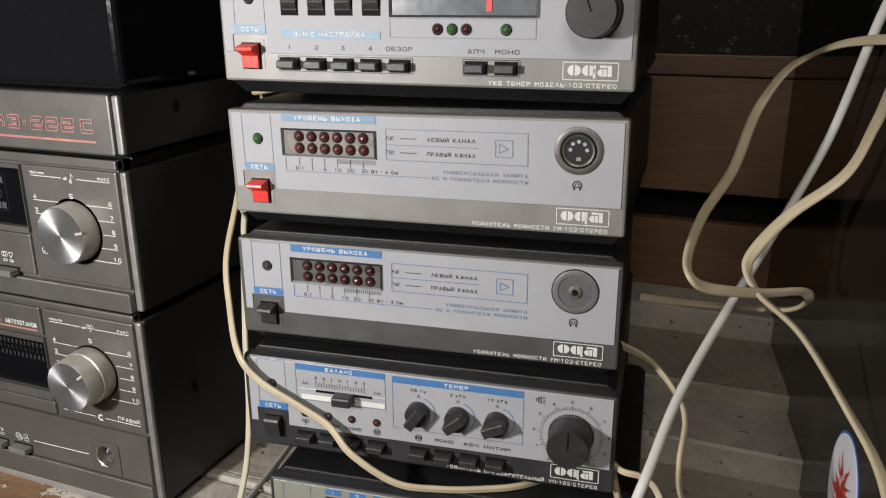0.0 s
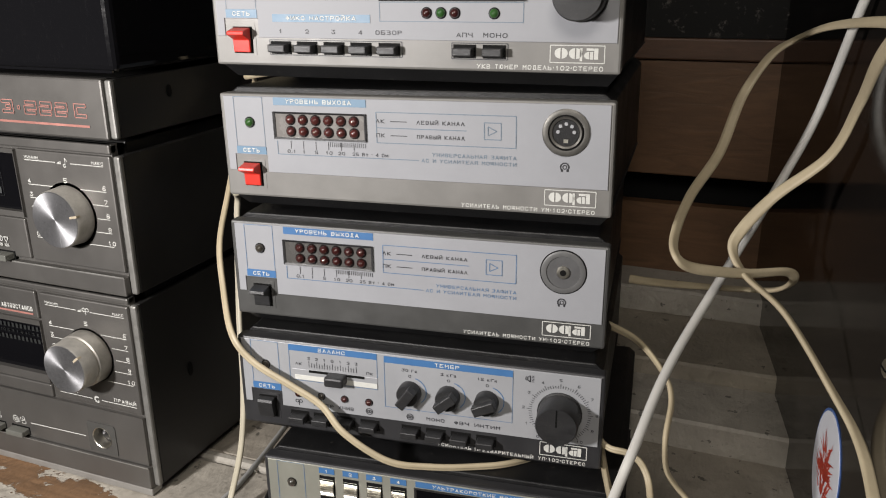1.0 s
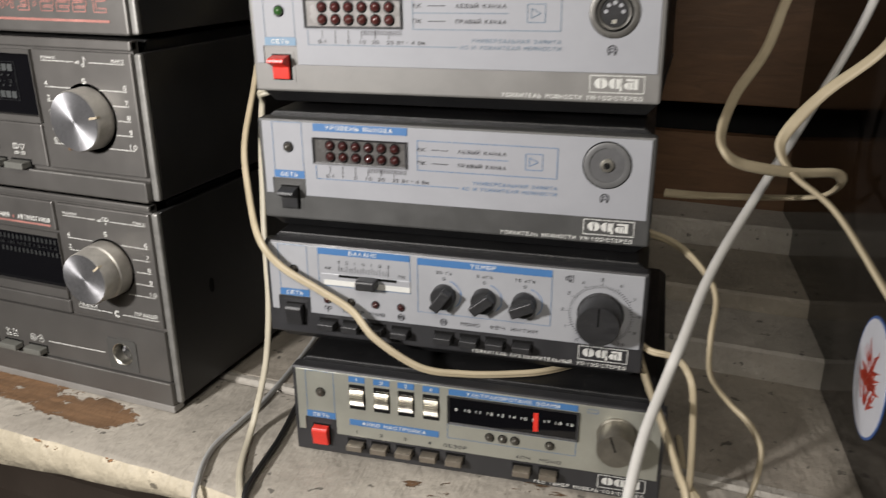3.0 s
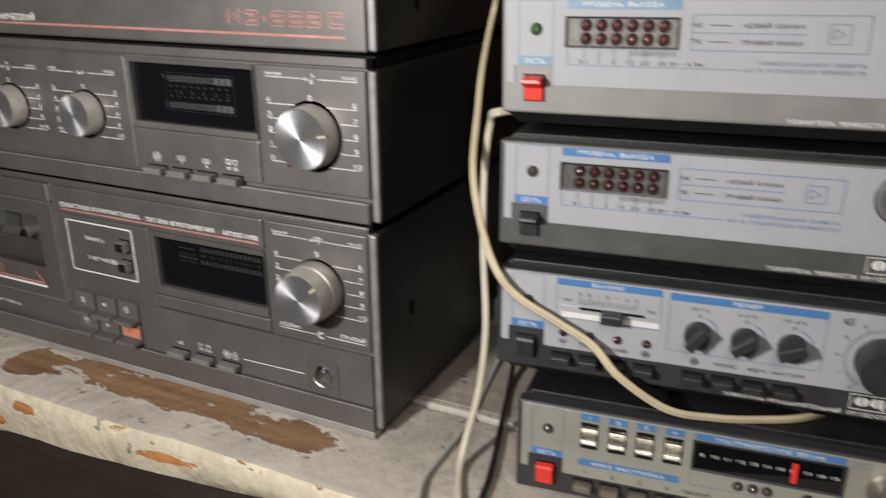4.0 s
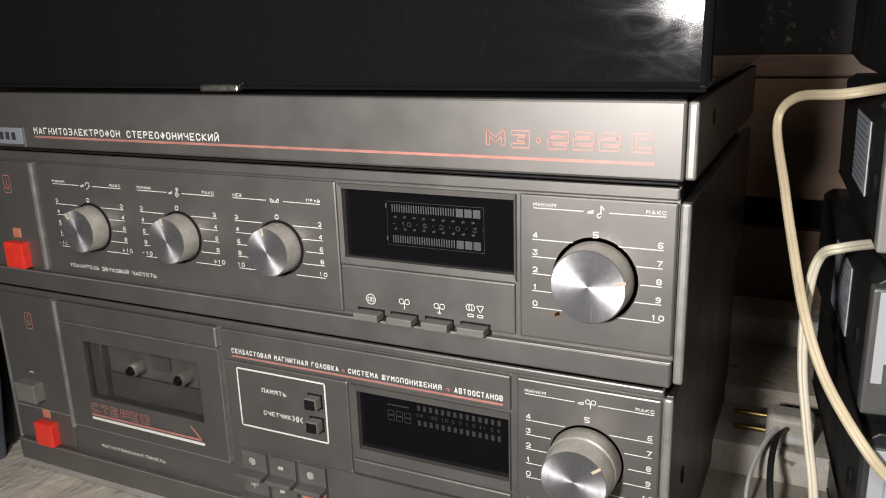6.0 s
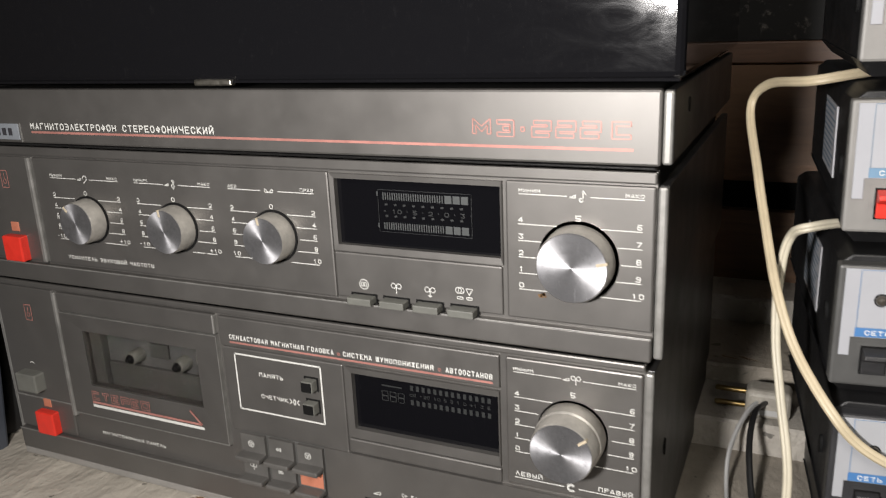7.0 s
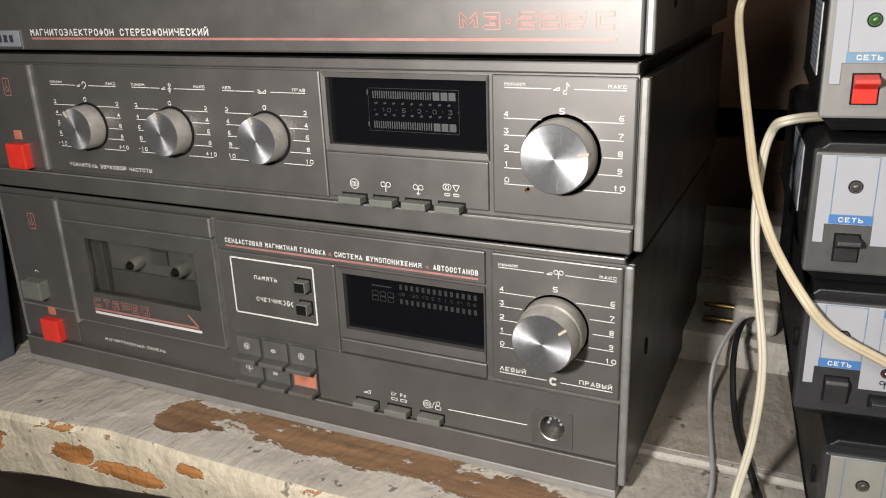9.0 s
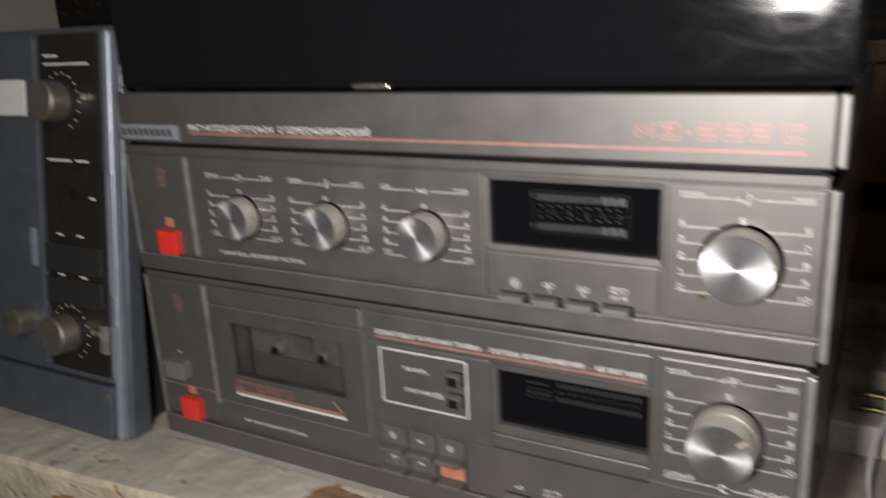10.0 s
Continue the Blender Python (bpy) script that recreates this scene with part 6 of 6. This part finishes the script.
def sticker():
    """An oval sticker on the lacquered side: blue rim, white field, red flame-like print."""
    ob = thing("oval_sticker", "white oval sticker with blue rim and red print on black lacquer", "sticker", SIDE @ pose(-0.0004, -0.045, 0.058, 0, 0, 0))
    def oval(a, b, x):
        bm = bmesh.new()
        rod(bm, [[(x + dx, a * math.cos(2 * math.pi * i / 40), b * math.sin(2 * math.pi * i / 40)) for i in range(40)] for dx in (0.0003, 0.0)])
        bmesh.ops.recalc_face_normals(bm, faces=bm.faces[:])
        return bm
    part("rim", oval(0.028, 0.034, 0.0), STICK_BLUE, ob, "blue rim")
    part("field", oval(0.0265, 0.0325, -0.0003), STICK_WHITE, ob, "white field")
    rng = random.Random(5)
    bm = bmesh.new()
    for i in range(90):
        a, r0 = rng.uniform(0, 2 * math.pi), rng.uniform(0.0, 0.012)
        y, z = r0 * math.cos(a) * 0.9, r0 * math.sin(a) * 1.3 - 0.003
        l, w, t = rng.uniform(0.006, 0.014), rng.uniform(0.0012, 0.003), a + rng.uniform(-0.7, 0.7)
        dy, dz = math.cos(t), abs(math.sin(t))
        vs = [(-0.0005, y - dz * w / 2, z + dy * w / 2), (-0.0005, y + dz * w / 2, z - dy * w / 2), (-0.0005, y + dy * l, z + dz * l)]
        bm.faces.new([bm.verts.new(v) for v in vs])
    part("red_print", bm, STICK_RED, ob, "ragged red flame-like print")


sticker()


def cabinet_screw(y, z):
    ob = thing("screw", "round steel screw head in black lacquer", "screw", SIDE @ pose(-0.0002, y, z, 0, 0, 90))
    part("head", lathe(0, 0, [(0.0045, 0.0), (0.0042, 0.0012), (0.003, 0.002)], 24), CHROME, ob, "steel screw head", True)
    part("slot", box(-0.0036, 0.0036, 0.0016, 0.0022, -0.0005, 0.0005, 0.0), VOID, ob, "screw slot")


cabinet_screw(-0.108, 0.150)


# ---- the tape recorder leaning back at the end of the shelf ----
def tape_recorder():
    lean = math.degrees(math.atan2(0.046, 0.286))
    ob = thing("tape_recorder", "blue-grey tape recorder with black control panel leaning back", "tape recorder", pose(-0.468, -0.031, SHELF_Z + 0.001, -lean, 0, 0))
    w, h, d = 0.34, 0.311, 0.09
    sec = [(0.010, 0.0), (0.010, h), (0.016, h), (0.031, 0.0)]
    bm = rod(bmesh.new(), [[(x, y, z) for y, z in sec] for x in (-w, 0.0)])
    bmesh.ops.recalc_face_normals(bm, faces=bm.faces[:])
    bmesh.ops.bevel(bm, geom=bm.edges[:], offset=0.003, segments=3, affect="EDGES", profile=0.5)
    part("case", bm, BLUE_GREY, ob, "blue-grey painted wedge-shaped shell")
    # inset and black, standing in for the shade between recorder and deck
    part("rear_body", box(-w + 0.01, -0.014, 0.014, d - 0.02, 0.004, h - 0.012, 0.003), STEEL_BLACK, ob, "rear body, black to paint the shade in the gap")
    part("front_cover", box(-w, -0.0085, 0.0, 0.012, 0.046, h - 0.004, 0.003), BLUE_GREY, ob, "front cover")
    part("base_panel", box(-w, -0.0085, -0.001, 0.012, 0.002, 0.044, 0.002), BLUE_GREY, ob, "plain lower front panel")
    part("corner_strip", box(-0.0080, -0.0010, 0.001, 0.011, 0.002, h - 0.004, 0.0035, 3), BLUE_LIGHT, ob, "light blue-grey corner strip")
    for z0, z1 in ((0.052, 0.092), (0.115, 0.205)):
        part("edge_bar", box(-0.0060, -0.0020, -0.0012, 0.002, z0, z1, 0.0008), BLUE_LIGHT, ob, "pale edge bar")
    panel = part("control_panel", box(-0.0745, -0.0085, -0.0022, 0.0005, 0.052, h - 0.006, 0.0008), PANEL_BLACK, ob, "black control panel")
    for z in (0.256, 0.082):
        part("knob_skirt", lathe(-0.0500, z, [(0.0165, -0.0022), (0.0160, -0.0060)], 40), KNOB_BLACK, panel, "black knob skirt", True)
        part("knob", lathe(-0.0500, z, [(0.0150, -0.0055), (0.0145, -0.0190), (0.0130, -0.0202)], 40), KNOB_TIN, panel, "brown-grey metal knob", True)
        bm = bmesh.new()
        for i in range(13):
            a = radians(-60 + i * 20)
            strip(-0.0500 + 0.0195 * math.cos(a), z + 0.0195 * math.sin(a), -0.0500 + 0.0215 * math.cos(a), z + 0.0215 * math.sin(a), 0.0011, -0.0025, bm)
        strip(-0.066, z + 0.027, -0.030, z + 0.027, 0.0012, -0.0025, bm)
        part("knob_marks", bm, PRINT, panel, "white scale marks")
        part("marker", box(-0.0245, -0.0150, -0.0045, -0.0020, z + 0.001, z + 0.006, 0.0008), CHROME, panel, "pale metal marker")
    part("switch_band", box(-0.0735, -0.0095, -0.0050, -0.0020, 0.128, 0.150, 0.001), KNOB_BLACK, panel, "black switch band")
    part("switch_band", box(-0.0735, -0.0095, -0.0050, -0.0020, 0.104, 0.124, 0.001), KNOB_BLACK, panel, "black switch band")
    for x0, x1, z in ((-0.082, -0.055, 0.213), (-0.050, -0.036, 0.213), (-0.075, -0.068, 0.157), (-0.052, -0.045, 0.157), (-0.075, -0.068, 0.126), (-0.050, -0.043, 0.126), (-0.036, -0.030, 0.186), (-0.082, -0.060, 0.283), (-0.050, -0.032, 0.283), (-0.082, -0.066, 0.289)):
        part("printed_bar", strip(x0 + 0.014, z, x1 + 0.014, z, 0.0016, -0.0025), PRINT, panel, "white printed bar")
    part("slider_hole", lathe(-0.040, 0.188, [(0.004, -0.0020), (0.0036, -0.0030)], 20), VOID, panel, "dark socket")
    left = part("side_field", box(-0.19, -0.079, -0.0030, 0.0005, 0.052, h - 0.008, 0.0015), BLUE_GREY, ob, "blue-grey front field")
    part("meter_window", box(-0.125, -0.090, -0.0040, -0.0025, 0.245, 0.272, 0.001), PRINT, left, "cream meter window")
    part("cover_latch", box(-0.090, -0.084, -0.0060, -0.0025, 0.130, 0.160, 0.001), BLUE_LIGHT, left, "pale latch")
    part("lower_knob", lathe(-0.102, 0.085, [(0.012, -0.003), (0.0115, -0.016), (0.010, -0.017)], 32), KNOB_TIN, left, "brown-grey metal knob", True)
    part("hinge_lug", box(-0.0160, -0.0080, -0.0035, 0.0, 0.070, 0.092, 0.001), EDGE, ob, "pale metal lug")
    part("corner_screw", lathe(-0.0130, 0.036, [(0.003, -0.001), (0.0026, -0.0024)], 20), TIN, ob, "small screw", True)


tape_recorder()
